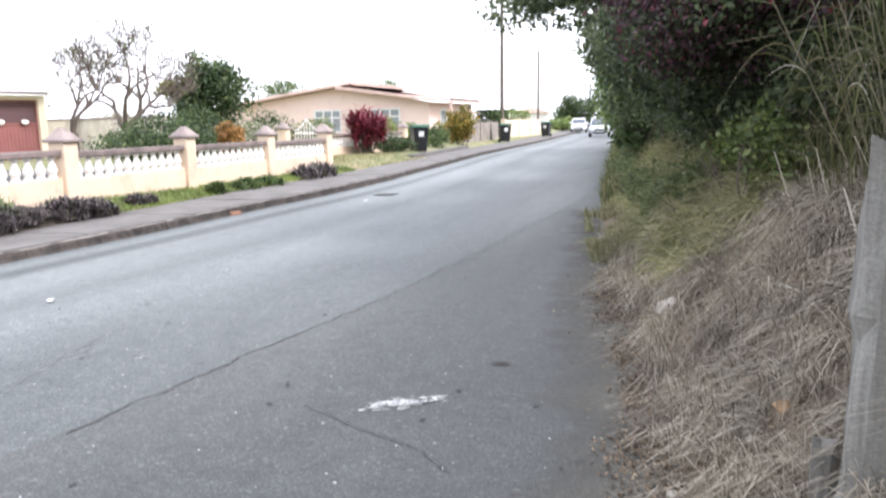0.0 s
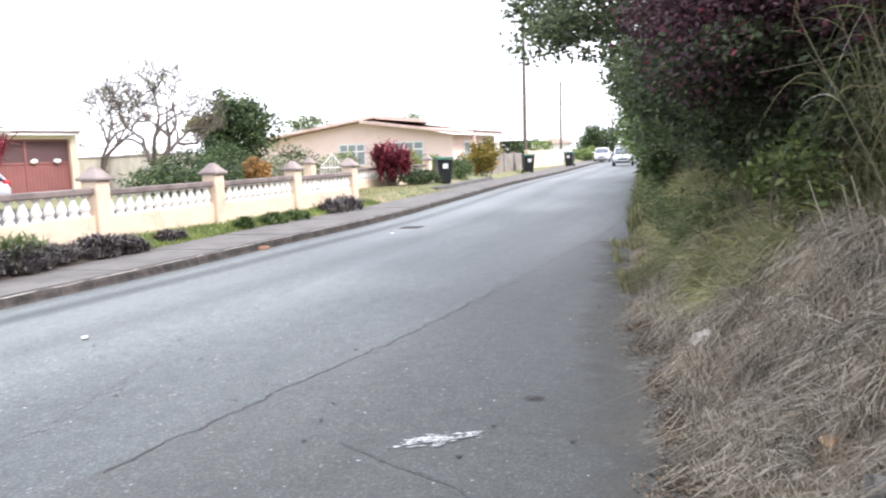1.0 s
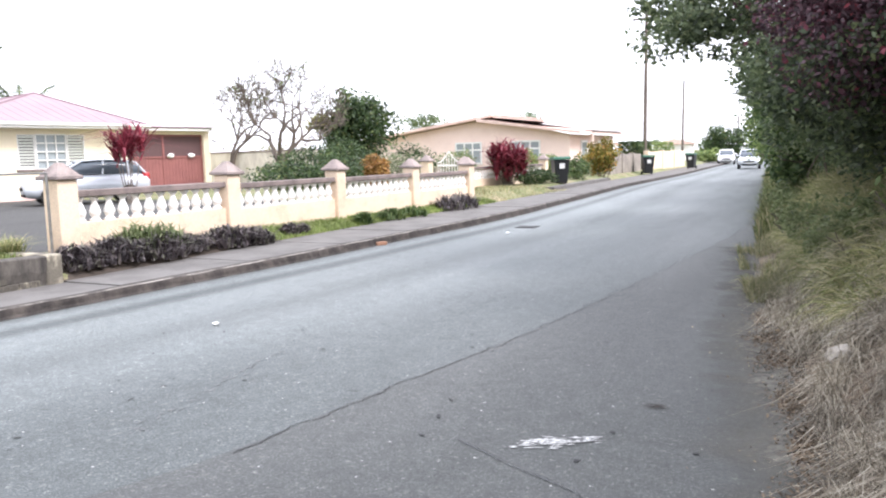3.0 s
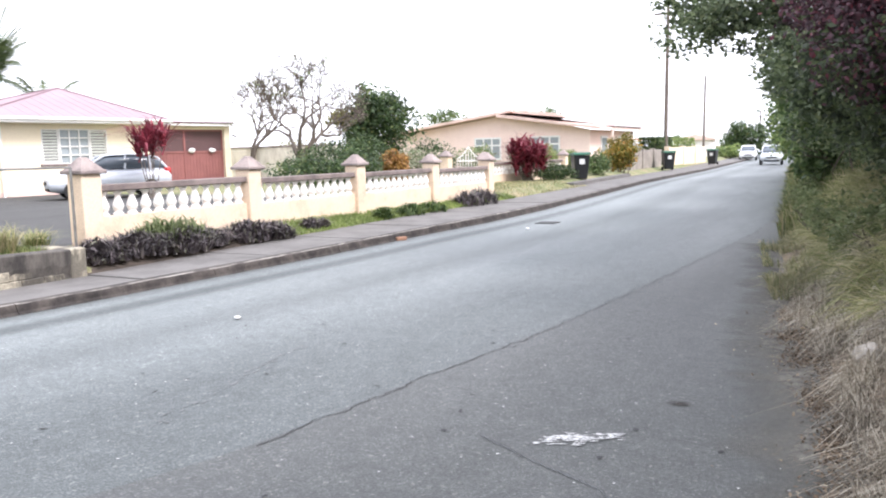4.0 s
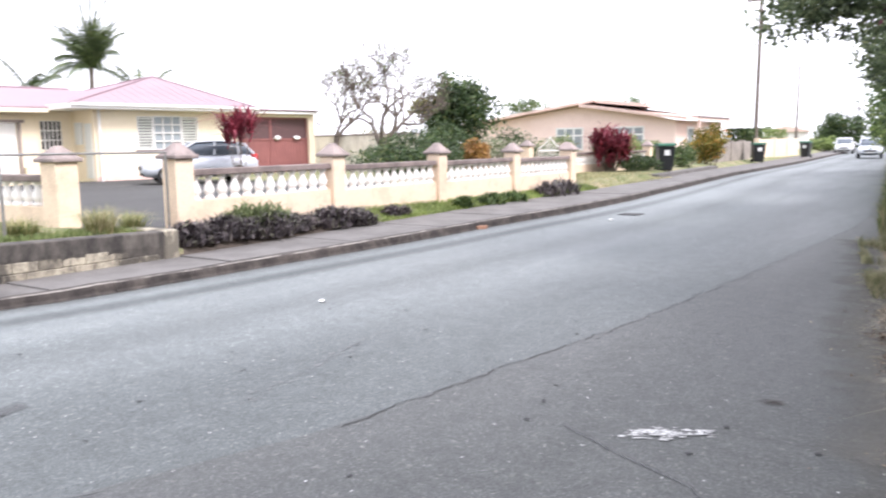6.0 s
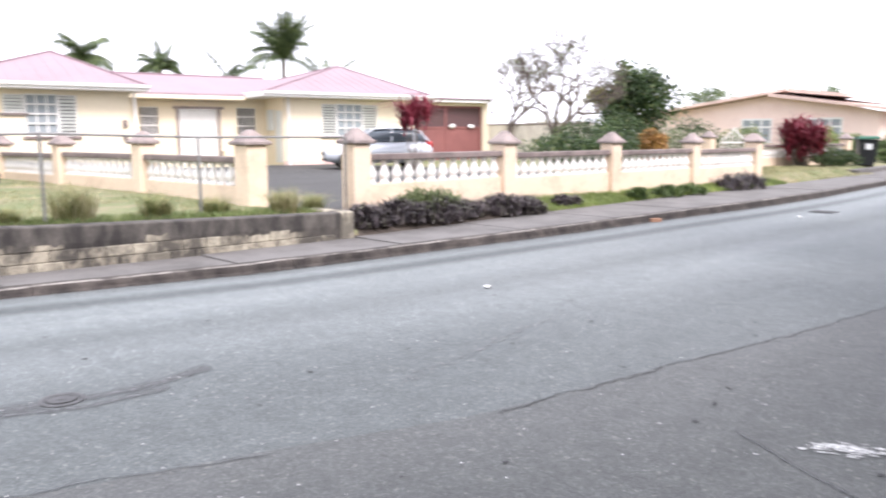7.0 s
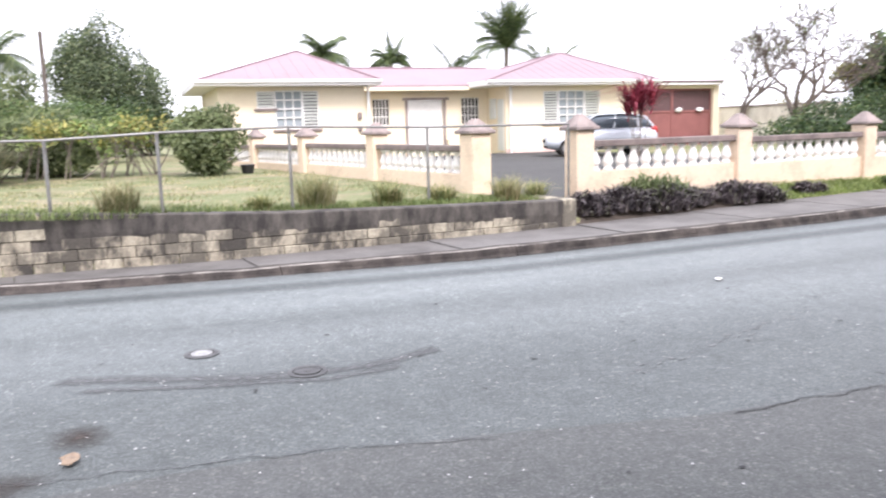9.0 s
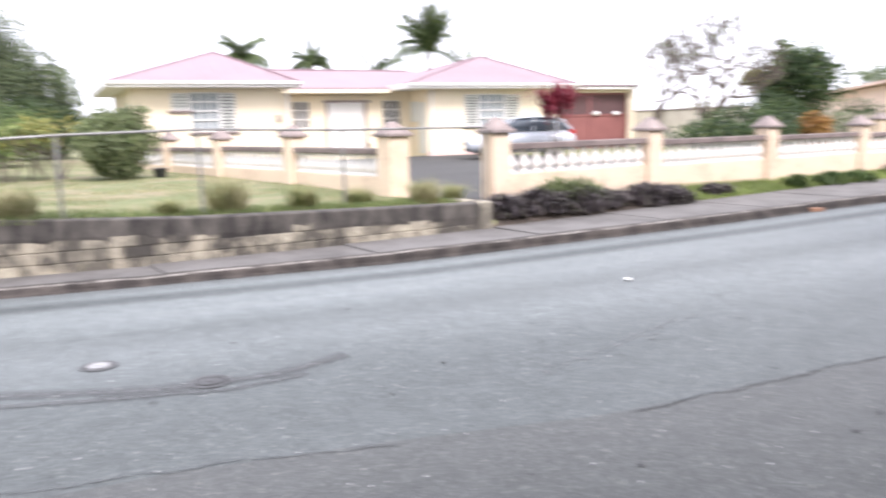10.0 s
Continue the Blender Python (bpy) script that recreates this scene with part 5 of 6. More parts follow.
crown("roadside_tree", 0.1, 9.6, 2.5, (0.95, 1.3, 0.75), 11000, 0.085, LEAF_SHADE, "dark leafy lower branches over the bank", (1.5, 9.6, 1.5), shell=0.2)
crown("roadside_tree", 0.3, 17.5, 3.4, (2.2, 4.0, 2.4), 26000, 0.12, LEAF_BANK, "dense dark green roadside tree", (1.4, 17.0, 1.5))
crown("roadside_tree", -1.35, 18.6, 3.3, (0.9, 1.4, 0.9), 2400, 0.12, LEAF_BANK, "thin low branches of a dark roadside tree", (0.9, 19.0, 1.5), shell=0.2)
crown("roadside_tree", -0.95, 14.2, 3.0, (0.6, 1.0, 0.8), 1500, 0.11, LEAF_BANK, "sparse hanging branches over the road edge", (0.7, 14.2, 1.4), shell=0.2)
crown("roadside_tree", -0.1, 26.0, 2.9, (2.1, 4.5, 2.3), 20000, 0.14, LEAF_MID, "broad green roadside tree by the bend", (1.3, 26.0, 1.5))
crown("roadside_tree", -1.2, 37.0, 2.8, (2.2, 6.0, 2.3), 16000, 0.18, LEAF_MID, "green roadside trees at the far bend", (0.4, 37.0, 1.5))

for q, u, rx, rz, m in ((7.0, 1.75, 0.75, 0.85, LEAF_SHADE), (8.4, 1.6, 0.8, 0.9, LEAF_SHADE), (10.0, 1.5, 0.85, 0.95, LEAF_SHADE), (11.8, 1.4, 0.9, 0.9, LEAF_BANK), (13.6, 1.25, 1.0, 1.1, LEAF_BANK),
                         (15.6, 1.0, 1.0, 1.1, LEAF_MID), (18.0, 0.9, 1.0, 1.2, LEAF_MID), (20.5, 0.9, 1.0, 1.3, LEAF_LIGHT), (23.5, 0.85, 1.1, 1.4, LEAF_MID), (27, 0.9, 1.2, 1.5, LEAF_LIGHT),
                         (31, 0.9, 1.3, 1.5, LEAF_MID), (36, 0.9, 1.4, 1.6, LEAF_LIGHT), (42, 0.9, 1.5, 1.6, LEAF_MID), (49, 1.0, 1.6, 1.7, LEAF_MID), (57, 1.2, 1.8, 1.8, LEAF_BANK)):
    x = edge(q) + u
    bush("bank_shrub", x, q, bank_height(x, q) - 0.1, (rx, 1.5 if q < 20 else 2.6, rz), 6500 if q < 24 else 4200, 0.085 if q < 14 else 0.13, m, "leafy green shrub growing on the roadside bank", "shrub", "bank shrubs", shell=0.35)
for q, x, rr, m in ((4.4, 2.2, 1.0, LEAF_SHADE), (5.6, 2.0, 0.95, LEAF_SHADE), (3.2, 2.3, 1.0, LEAF_SHADE), (6.4, 2.9, 1.5, LEAF_BANK), (8.5, 3.0, 1.8, LEAF_BANK), (11.5, 3.2, 2.0, LEAF_BANK)):
    bush("bank_shrub", x, q, bank_height(x, q) - 0.1, (rr, rr * 1.1, rr * 1.15), 9000, 0.07, m, "tangled dark shrub behind long dry grass", "shrub", "bank shrubs", shell=0.3)
bush("bank_shrub", 0.78, 6.5, bank_height(0.78, 6.5) + 0.1, (0.3, 0.4, 0.42), 700, 0.07, LEAF_FRESH, "bright green young shrub on the bank", "shrub", "bank shrubs", shell=0.2)
bush("bank_shrub", 0.62, 7.4, bank_height(0.62, 7.4) + 0.1, (0.3, 0.5, 0.35), 700, 0.07, LEAF_FRESH, "bright green young shrub on the bank", "shrub", "bank shrubs", shell=0.2)

for q, u, r in ((8.2, 0.75, 0.3), (9.3, 0.62, 0.34), (10.6, 0.6, 0.36), (12.0, 0.55, 0.36), (13.6, 0.5, 0.4), (15.4, 0.5, 0.42), (17.5, 0.45, 0.45)):
    x = edge(q) + u
    bush("bank_shrub", x, q, bank_height(x, q) - 0.05, (r, r * 1.5, r), 1300, 0.075, LEAF_GARDEN, "low light green growth at the foot of the bank", "shrub", "bank shrubs", shell=0.2, wide=0.35)

# straw, dry litter and grasses
pts = bank_point(75000, 2.2, 11.5, -0.03, 1.6)
keep = rng.random(len(pts)) < np.clip(0.2 + 1.7 * np.array([noise.noise((a * 2.2, b * 2.2, 4.0)) for a, b, _ in pts]), 0.04, 1)
tagged(new("straw", blades("straw", pts[keep] + [0, 0, -0.01], 0.1, GRASS_DRY, 0.0022, 1.7, (-0.3, -0.3, -0.5))), "matted dry straw lying on the bank", "straw", kind="stuff")
for drift in ((-0.5, 0.15, -0.55), (-0.25, -0.55, -0.5), (-0.6, -0.25, -0.35)):
    mid = bank_point(60, 2.2, 8.8, 0.02, 1.35)
    pts = np.repeat(mid, 110, 0) + rng.normal(0, 0.05, (60 * 110, 3)) * [1, 1.4, 0.3]
    tagged(new("straw_tufts", blades("straw_tufts", pts, 0.22, GRASS_DRY, 0.0027, 1.5, drift)), "tufts of pale dry straw hanging down the bank", "straw", kind="stuff")
bm = bmesh.new()
for px, py, pz in bank_point(220, 2.2, 9.5, -0.12, 1.3):
    r = rng.uniform(0.008, 0.03)
    clod = bmesh.ops.create_icosphere(bm, subdivisions=1, radius=r, matrix=Matrix.Translation((px, py, pz)))["verts"]
    for v in clod:
        v.co += Vector(rng.normal(0, r * 0.22, 3))
tagged(part("soil_clods", bm, SOIL), "crumbled brown soil clods on the bank", "soil", kind="stuff")
pts = bank_point(3200, 2.2, 12, 0.15, 1.7)
tagged(new("dry_grass", blades("dry_grass", pts, 0.26, GRASS_DRY, 0.002, 1.4, (-0.45, -0.3, -0.45))), "long bent stalks of dry grass", "grass", kind="stuff")
pts = np.concatenate([bank_point(34000, 2.0, 10, -0.05, 1.3), bank_point(420, 2.0, 12, -0.3, 0.05), bank_point(45, 1.5, 12, -0.8, -0.1)])
tongue = [np.stack([edge(q) - 0.05 + u * 0.8 * rng.normal(0, 0.08, 700) - u * rng.random(700) ** 1.8 * 0.2, q + rng.normal(0, 0.19, 700), np.full(700, 0.003)], 1) for q, u in ((3.0, 0.9), (3.7, 1.0), (4.5, 0.5), (5.3, 0.6), (6.3, 0.9), (7.0, 1.0), (7.9, 0.6))]
pts = np.concatenate([pts] + tongue)
pts[:, 2] = np.maximum(pts[:, 2], [bank_height(a, b) if a > edge(b) else 0.002 for a, b, _ in pts])
tagged(new("leaf_litter", leaves("leaf_litter", pts + [0, 0, 0.008], 0.026, leafy("brown_litter", [(0.0, (0.045, 0.031, 0.022)), (0.6, (0.20, 0.145, 0.10)), (0.9, (0.32, 0.245, 0.175)), (1.0, (0.5, 0.42, 0.32))], 0.9, 0.1), 0.5, 0.0, 2.5)), "brown leaf litter on the road edge and bank", "leaf litter", kind="stuff")
pts = bank_point(8000, 6.6, 14, 0.6, 1.5)
tagged(new("bank_grass", blades("bank_grass", pts, 0.34, GRASS_BANK, 0.0045, 1.3, (-0.4, -0.1, -0.1))), "green and straw coloured grass along the bank top", "grass", kind="stuff")
pts = np.concatenate([bank_point(9000, 8.4, 17, 0.05, 0.9), bank_point(1500, 8.6, 9.9, -0.2, 0.25), bank_point(1500, 10.9, 13.0, -0.22, 0.25)])
pts = pts[np.array([noise.noise((a * 1.6, b * 1.1, 7.0)) for a, b, _ in pts]) + 0.35 * rng.random(len(pts)) > 0.1]
tagged(new("bank_grass", blades("bank_grass", pts, 0.17, GRASS_BANK, 0.005, 1.2, (-0.3, -0.1, -0.1))), "low mixed grass spilling onto the asphalt edge", "grass", kind="stuff")
pts = bank_point(12000, 14, 48, 0.0, 1.0)
tagged(new("bank_grass", blades("bank_grass", pts, 0.5, GRASS_MIX, 0.011, 0.8, (-0.3, -0.1, -0.1))), "tall green grass along the far road edge", "grass", kind="stuff")
roots = bank_point(200, 6.2, 14.0, 0.5, 1.2)
pts = np.repeat(roots, 36, 0) + rng.normal(0, 0.05, (200 * 36, 3)) * [1, 1.2, 0.2]
way = np.stack([rng.normal(-0.55, 0.35, len(pts)), rng.normal(-0.15, 0.4, len(pts)), rng.uniform(0.5, 1.3, len(pts))], 1)
tagged(new("hanging_grass", arcs("hanging_grass", pts, way, 0.55, GRASS_CURTAIN, 0.006, 0.9)), "yellow-green grass arching down over the bank", "grass", kind="stuff")
roots = bank_point(70, 2.8, 9.0, 0.35, 1.3)
pts = np.repeat(roots, 60, 0) + rng.normal(0, 0.045, (70 * 60, 3)) * [1, 1.3, 0.2]
way = np.stack([rng.normal(-0.6, 0.5, len(pts)), rng.normal(-0.3, 0.6, len(pts)), rng.uniform(0.0, 0.8, len(pts))], 1)
tagged(new("hanging_straw", arcs("hanging_straw", pts, way, 0.27, GRASS_GREY, 0.0036, 0.6)), "long grey dead grass hanging down the bank", "straw", kind="stuff")
for cx, cy, tall in ((1.3, 4.7, 1.4), (1.4, 5.3, 1.6), (1.35, 5.7, 1.3), (1.4, 4.3, 1.45), (1.6, 5.9, 1.7), (1.3, 3.9, 1.15)):
    clump = thing("cane_clump", cx, cy, bank_height(cx, cy), 0, "tall cane grass with long arching leaves", "grass clump", "cane clumps")
    tips, lean = [], []
    for k in range(5):
        d = Vector((rng.normal(-0.22, 0.2), rng.normal(-0.05, 0.22), 1.0)).normalized()
        h = tall * rng.uniform(0.6, 1.1)
        a = Vector((rng.normal(0, 0.1), rng.normal(0, 0.12), -0.05))
        part("cane", tube(bmesh.new(), a, a + d * h, 0.0055, 0.003, 5), CANE, clump)
        for m in range(11):
            tips.append(tuple(a + d * h * rng.uniform(0.35, 1.0)))
            lean.append((rng.normal(-0.25, 0.5), rng.normal(-0.1, 0.5), rng.uniform(0.4, 1.2)))
    part("leaves", arcs("leaves", np.array(tips), np.array(lean), 0.55, GRASS_CANE, 0.0048, 1.0, 8), None, clump, "long green and straw-coloured leaves")
    dry = rng.random(len(tips)) < 0.12
    part("dead_leaves", arcs("dead_leaves", np.array(tips)[dry], np.array(lean)[dry], 0.6, GRASS_GREY, 0.006, 1.3, 8), None, clump, "withered pale leaves")
pts = bank_point(800, 3.2, 7.6, 1.15, 2.1)
tagged(new("cane_grass", blades("cane_grass", pts, 0.62, GRASS_CANE, 0.0045, 1.2, (-0.55, -0.25, -0.1))), "tall arching cane grass on the bank", "grass", kind="stuff")
pts = bank_point(45, 3.6, 6.4, 1.0, 2.0)
tagged(new("dry_cane", blades("dry_cane", pts, 0.85, GRASS_DRY, 0.004, 1.2, (-0.5, -0.2, -0.1))), "long pale dry cane stalks", "grass", kind="stuff")
bm = bmesh.new()
fallen = thing("fallen_canes", 0.6, 4.9, bank_height(0.6, 4.9), 0, "long pale canes leaning down the bank", "canes")
for a, b, r in (((0.42, 0.5, 0.85), (-0.22, -0.35, 0.12), 0.004), ((0.75, 0.9, 1.1), (0.25, -0.1, 0.35), 0.005), ((0.9, 0.8, 1.75), (-0.15, 1.1, 1.62), 0.004)):
    part("cane", tube(bmesh.new(), a, b, r, r * 0.6, 6), CANE, fallen)


def stone(x, y, size, material, label):
    z = bank_height(x, y) if x > edge(y) else 0.0
    size *= 0.7
    return scrap("stone", x, y, z - size * 0.1, size, material, label, "stone", 0.9)


stone(0.12, 5.72, 0.125, STONE, "pale angular stone at the foot of the bank")
stone(0.30, 4.25, 0.045, STONE, "small pale stone in the straw")
stone(0.53, 4.2, 0.055, STONE_OCHRE, "ochre stone on the dry bank")
stone(0.62, 3.55, 0.05, STONE_OCHRE, "ochre stone in loose soil")
stone(0.42, 3.3, 0.05, STONE, "pale stone at the road edge")
stone(0.75, 5.6, 0.05, STONE, "grey stone in the straw")
for _ in range(26):
    q = rng.uniform(2.8, 8.5)
    stone(edge(q) + rng.uniform(-0.05, 1.1), q, rng.uniform(0.012, 0.03), STONE_OCHRE if rng.random() < 0.5 else STONE, "small loose stone on the bank")


def wooden_post(x, y, height, w, d, lean, label):
    z = bank_height(x, y)
    p = thing("wooden_post", x, y, z, -8, label, "post", "old posts")
    bm = bmesh.new()
    rings = []
    n = 18
    for i in range(n + 1):
        t = i / n
        ring = []
        for k in range(10):
            a = 2 * math.pi * k / 10
            e = 1 + 0.16 * noise.noise((k * 1.7, t * 2.5, x * 3)) + 0.10 * noise.noise((k * 2.3, t * 11, x * 5)) - (0.25 if 0.25 < t < 0.62 and k in (4, 5, 6) else 0)
            c, s = math.cos(a), math.sin(a)
            q = (abs(c) ** 5 + abs(s) ** 5) ** -0.2
            ring.append(bm.verts.new((w * c * q * e + lean * t, d * s * q * e, -0.3 + (height + 0.3) * t + (0.09 * noise.noise((k * 0.9, 9.3, x)) if i == n else 0))))
        rings.append(ring)
    for r, s in zip(rings, rings[1:]):
        for k in range(10):
            bm.faces.new((r[k], r[(k + 1) % 10], s[(k + 1) % 10], s[k]))
    bm.faces.new(rings[-1])
    part("timber", bm, POSTWOOD, p)
    return p


wooden_post(0.745, 2.62, 1.47 - bank_height(0.745, 2.62), 0.11, 0.09, 0.06, "weathered grey split wooden post on the bank")
wooden_post(0.66, 2.8, 0.46 - bank_height(0.66, 2.8), 0.045, 0.05, 0.0, "short rotten wooden stump beside a post")

tagged(new("edge_dust", ribbon("edge_dust", [(edge(q) - 0.12, q) for q in np.arange(1.5, 14.0, 0.5)], 1.0, DUST, 0.0035, 0.12, 0.12)), "tan dust washed from the bank onto the asphalt", "dust", kind="structure")
# shrubs and trees added beyond the view so their shade falls on the road
for q, x, rr, m in ((0.4, 2.6, 1.3, LEAF_BANK), (-2.2, 2.8, 1.6, LEAF_MID), (-5.5, 3.0, 1.8, LEAF_BANK), (-9.5, 3.2, 2.0, LEAF_BANK), (-14.0, 3.4, 2.2, LEAF_MID)):
    bush("bank_shrub", x, q, bank_height(x, q) - 0.1, (rr, rr * 1.3, rr * 1.15), 5000, 0.14, m, "unseen dark shrub added behind the post to shade the road", "shrub", "bank shrubs", shell=0.3)
crown("roadside_tree", 2.7, 0.6, 4.6, (2.6, 3.2, 1.9), 14000, 0.15, LEAF_BANK, "dark tree added above the wooden post to shade the road", (3.6, 1.2, 1.7))
crown("roadside_tree", 3.6, -6.0, 4.8, (2.0, 4.0, 2.0), 9000, 0.16, LEAF_BANK, "unseen dark tree added along the lower bank for shade", (3.8, -6.0, 1.8))


# ---- plants on the west side ----
def left_points(n, x0, x1, y0, y1):
    xs, ys = rng.uniform(x0, x1, n), rng.uniform(y0, y1, n)
    return np.stack([xs, ys, [left_height(a, b) for a, b in zip(xs, ys)]], 1)


def rosettes(name, x, y, rx, ry, height, count, material, label):
    """A mound of stiff pointed leaves."""
    t = thing(name, x, y, left_height(x, y) - 0.03, 0, label, "plant", "bedding plants")
    a, r = rng.uniform(0, 2 * math.pi, count), np.sqrt(rng.random(count))
    px, py = rx * r * np.cos(a), ry * r * np.sin(a)
    pz = height * 0.55 * (1 - r ** 2)
    root = np.stack([px, py, pz], 1)
    part("leaves", blades("leaves", root, height * 0.62, material, 0.018, 1.25), None, t)
    return t


tagged(new("planting_bed", strip("planting_bed", [float(v) for v in np.arange(6.81, 11.8, 0.2)], lambda q: -9.72, lambda q: line_at(INNER_X, q) - 0.002, lambda x, q: 0.12 + (left_height(x, q) - 0.10) * smooth01((line_at(INNER_X, q) - x) / 0.16), BED_SOIL, 6)), "bare brown soil of a narrow planting bed", "planting bed", kind="structure")
for y, rx, ry, h in ((7.3, 0.36, 0.42, 0.32), (7.95, 0.4, 0.5, 0.36), (8.7, 0.4, 0.55, 0.38), (9.35, 0.36, 0.42, 0.3), (10.35, 0.38, 0.5, 0.36), (10.95, 0.34, 0.4, 0.3)):
    rosettes("purple_bed_plant", -9.24 + rng.uniform(-0.05, 0.05), y, rx, ry, h, 700, LEAF_SLATE, "low purple-grey bedding plant against the fence")
for y, r, h, m in ((8.5, 0.34, 0.48, LEAF_GARDEN), (9.0, 0.34, 0.44, LEAF_GARDEN), (12.2, 0.18, 0.24, LEAF_SLATE), (12.6, 0.12, 0.2, LEAF_SLATE), (14.8, 0.2, 0.3, LEAF_MID), (16.0, 0.35, 0.3, LEAF_MID), (17.1, 0.35, 0.28, LEAF_MID), (19.2, 0.4, 0.42, LEAF_SLATE), (20.0, 0.45, 0.46, LEAF_SLATE)):
    x = -9.42 if h > 0.5 else -9.35
    rosettes("verge_plant", x, y, r, r * 1.2, h, 320, m, "small leafy plant on the grass verge")
def verge_points(n, y0, y1):
    p = left_points(n, -9.74, -9.0, y0, y1)
    return p[p[:, 0] < np.interp(p[:, 1], *zip(*INNER_X)) + 0.03 * rng.normal(size=n)]


tagged(new("verge_grass", blades("verge_grass", verge_points(16000, 11.0, 22.5), 0.085, GRASS_VERGE, 0.005, 0.6)), "bright green short grass on the verge", "grass", kind="stuff")
tagged(new("verge_grass", blades("verge_grass", left_points(5000, -12.5, -9.4, 22.0, 30.0), 0.07, GRASS_BANK, 0.008, 0.6)), "patchy grass beside the pink house drive", "grass", kind="stuff")
lp = left_points(30000, -20.0, -9.3, -8.0, 6.4)
lp = lp[np.array([noise.noise((a * 0.8, b * 0.8, 2.0)) for a, b, _ in lp]) + 0.3 * rng.random(len(lp)) > 0.12]
tagged(new("lawn_grass", blades("lawn_grass", lp, 0.06, GRASS_BANK, 0.005, 1.1)), "short patchy green and straw lawn", "grass", kind="stuff")
tagged(new("lawn_grass", blades("lawn_grass", left_points(16000, -9.9, -9.25, -12.0, 6.6), 0.11, GRASS, 0.006, 0.6)), "greener grass fringe along the retaining wall", "grass", kind="stuff")
for x, y, r, h in ((-9.6, 1.0, 0.35, 0.34), (-9.7, 3.35, 0.36, 0.42), (-9.6, 4.3, 0.28, 0.3), (-9.5, 6.1, 0.3, 0.34), (-9.7, -0.9, 0.3, 0.3), (-9.6, 2.6, 0.2, 0.2), (-9.8, 5.2, 0.3, 0.25), (-9.75, 6.75, 0.22, 0.3)):
    t = thing("weed_tuft", x, y, left_height(x, y), 0, "bushy green weed tuft behind the retaining wall", "weed", "weed tufts")
    a, k = rng.uniform(0, 2 * math.pi, 500), rng.random(500) ** 0.7
    part("leaves", blades("leaves", np.stack([r * 0.6 * k * np.cos(a), r * 0.6 * k * np.sin(a), 0 * a], 1), h * 1.2, GRASS_MIX if h < 0.33 else GRASS_BANK, 0.006, 1.0), None, t)

LEAF_TAN = leafy("tan_leaves", [(0.0, (0.12, 0.09, 0.06)), (0.5, (0.26, 0.21, 0.13)), (1.0, (0.4, 0.36, 0.22))])
# lawn edge shrubs, 20 m from the road
bush("laurel_shrub", -19.5, 4.1, 0.38, (1.0, 1.0, 1.0), 7000, 0.13, LEAF_GARDEN, "round glossy green shrub at the fence end", "shrub", wide=0.6, stems=9)
for x, y, rx, rz, m, lab in ((-22.8, -0.75, 1.6, 1.05, LEAF_GARDEN, "rounded green shrub behind the lawn"),
                             (-22.6, 1.05, 1.7, 0.95, LEAF_GARDEN, "broad green shrub behind the lawn"), (-23.2, -2.3, 1.5, 1.25, LEAF_TAN, "pale brownish shrub behind the lawn"), (-31.0, 2.2, 2.5, 1.4, LEAF_MID, "green shrub behind the lawn"),
                             (-33.0, -1.5, 3.0, 1.9, LEAF_GARDEN, "tall green shrub behind the lawn"), (-36.0, -5.0, 3.2, 2.1, LEAF_LIGHT, "tall light green shrub behind the lawn"), (-38.0, 5.4, 2.4, 1.5, LEAF_DARK, "dark shrub beside the cream house")):
    bush("garden_shrub", x, y, 0.42, (rx, rx * 1.1, rz), 8500, 0.14, m, lab, "shrub", "garden shrubs", stems=9, shell=0.35)
REED = leafy("pale_reed", [(0.0, (0.17, 0.175, 0.11)), (0.5, (0.32, 0.33, 0.2)), (1.0, (0.52, 0.48, 0.34))], 0.7)
for x, y, h in ((-20.8, 2.75, 1.3), (-20.5, 1.65, 1.25), (-20.5, 0.6, 1.2), (-21.0, 3.4, 1.4), (-20.9, 2.2, 1.3), (-20.9, -0.3, 1.2)):
    t = thing("leggy_shrub", x, y, 0.45, 0, "leggy shrub with pale bare stems and yellowing leaves", "shrub", "leggy shrubs")
    tw = []
    for k in range(5):
        bm = bmesh.new()
        branch_curves(bm, (rng.normal(0, 0.12), rng.normal(0, 0.25), -0.05), Vector((rng.normal(0, 0.3), rng.normal(0, 0.4), 1.0)), h * 0.62, 0.022, 1, tw, 0.3, (2, 3), 0.3, 0.01)
        part("stem", bm, BARK_PALE, t)
    ends = np.repeat(np.array(tw), 34, 0)
    part("foliage", leaves("foliage", ends + rng.normal(0, 0.2, (len(ends), 3)) * [1, 1, 0.6], 0.13, LEAF_YELLOW if rng.random() < 0.5 else LEAF_LIGHT, 0.5), None, t)
t = thing("reed_clump", -19.8, -1.35, 0.45, 0, "large clump of tall pale reed grass", "grass clump")
a, k = rng.uniform(0, 2 * math.pi, 3200), rng.random(3200) ** 0.6
part("foliage", blades("foliage", np.stack([1.0 * k * np.cos(a), 1.0 * k * np.sin(a), 0 * a], 1), 1.25, REED, 0.009, 1.3), None, t)
pot = part("flower_pot", lathe([(0.12, 0.0), (0.16, 0.22), (0.175, 0.23), (0.175, 0.27), (0.15, 0.27)], 14), POT)
pot.location = (-19.1, 4.95, 0.45)
tagged(pot, "black plastic pot under the round shrub", "pot")
crown("garden_tree", -39.5, 3.75, 3.7, (2.8, 3.1, 3.05), 24000, 0.15, LEAF_BANK, "tall dense grey-green tree behind the garden", (-39.5, 3.75, 0.4), shell=0.3, lumps=34, taper=0.35)
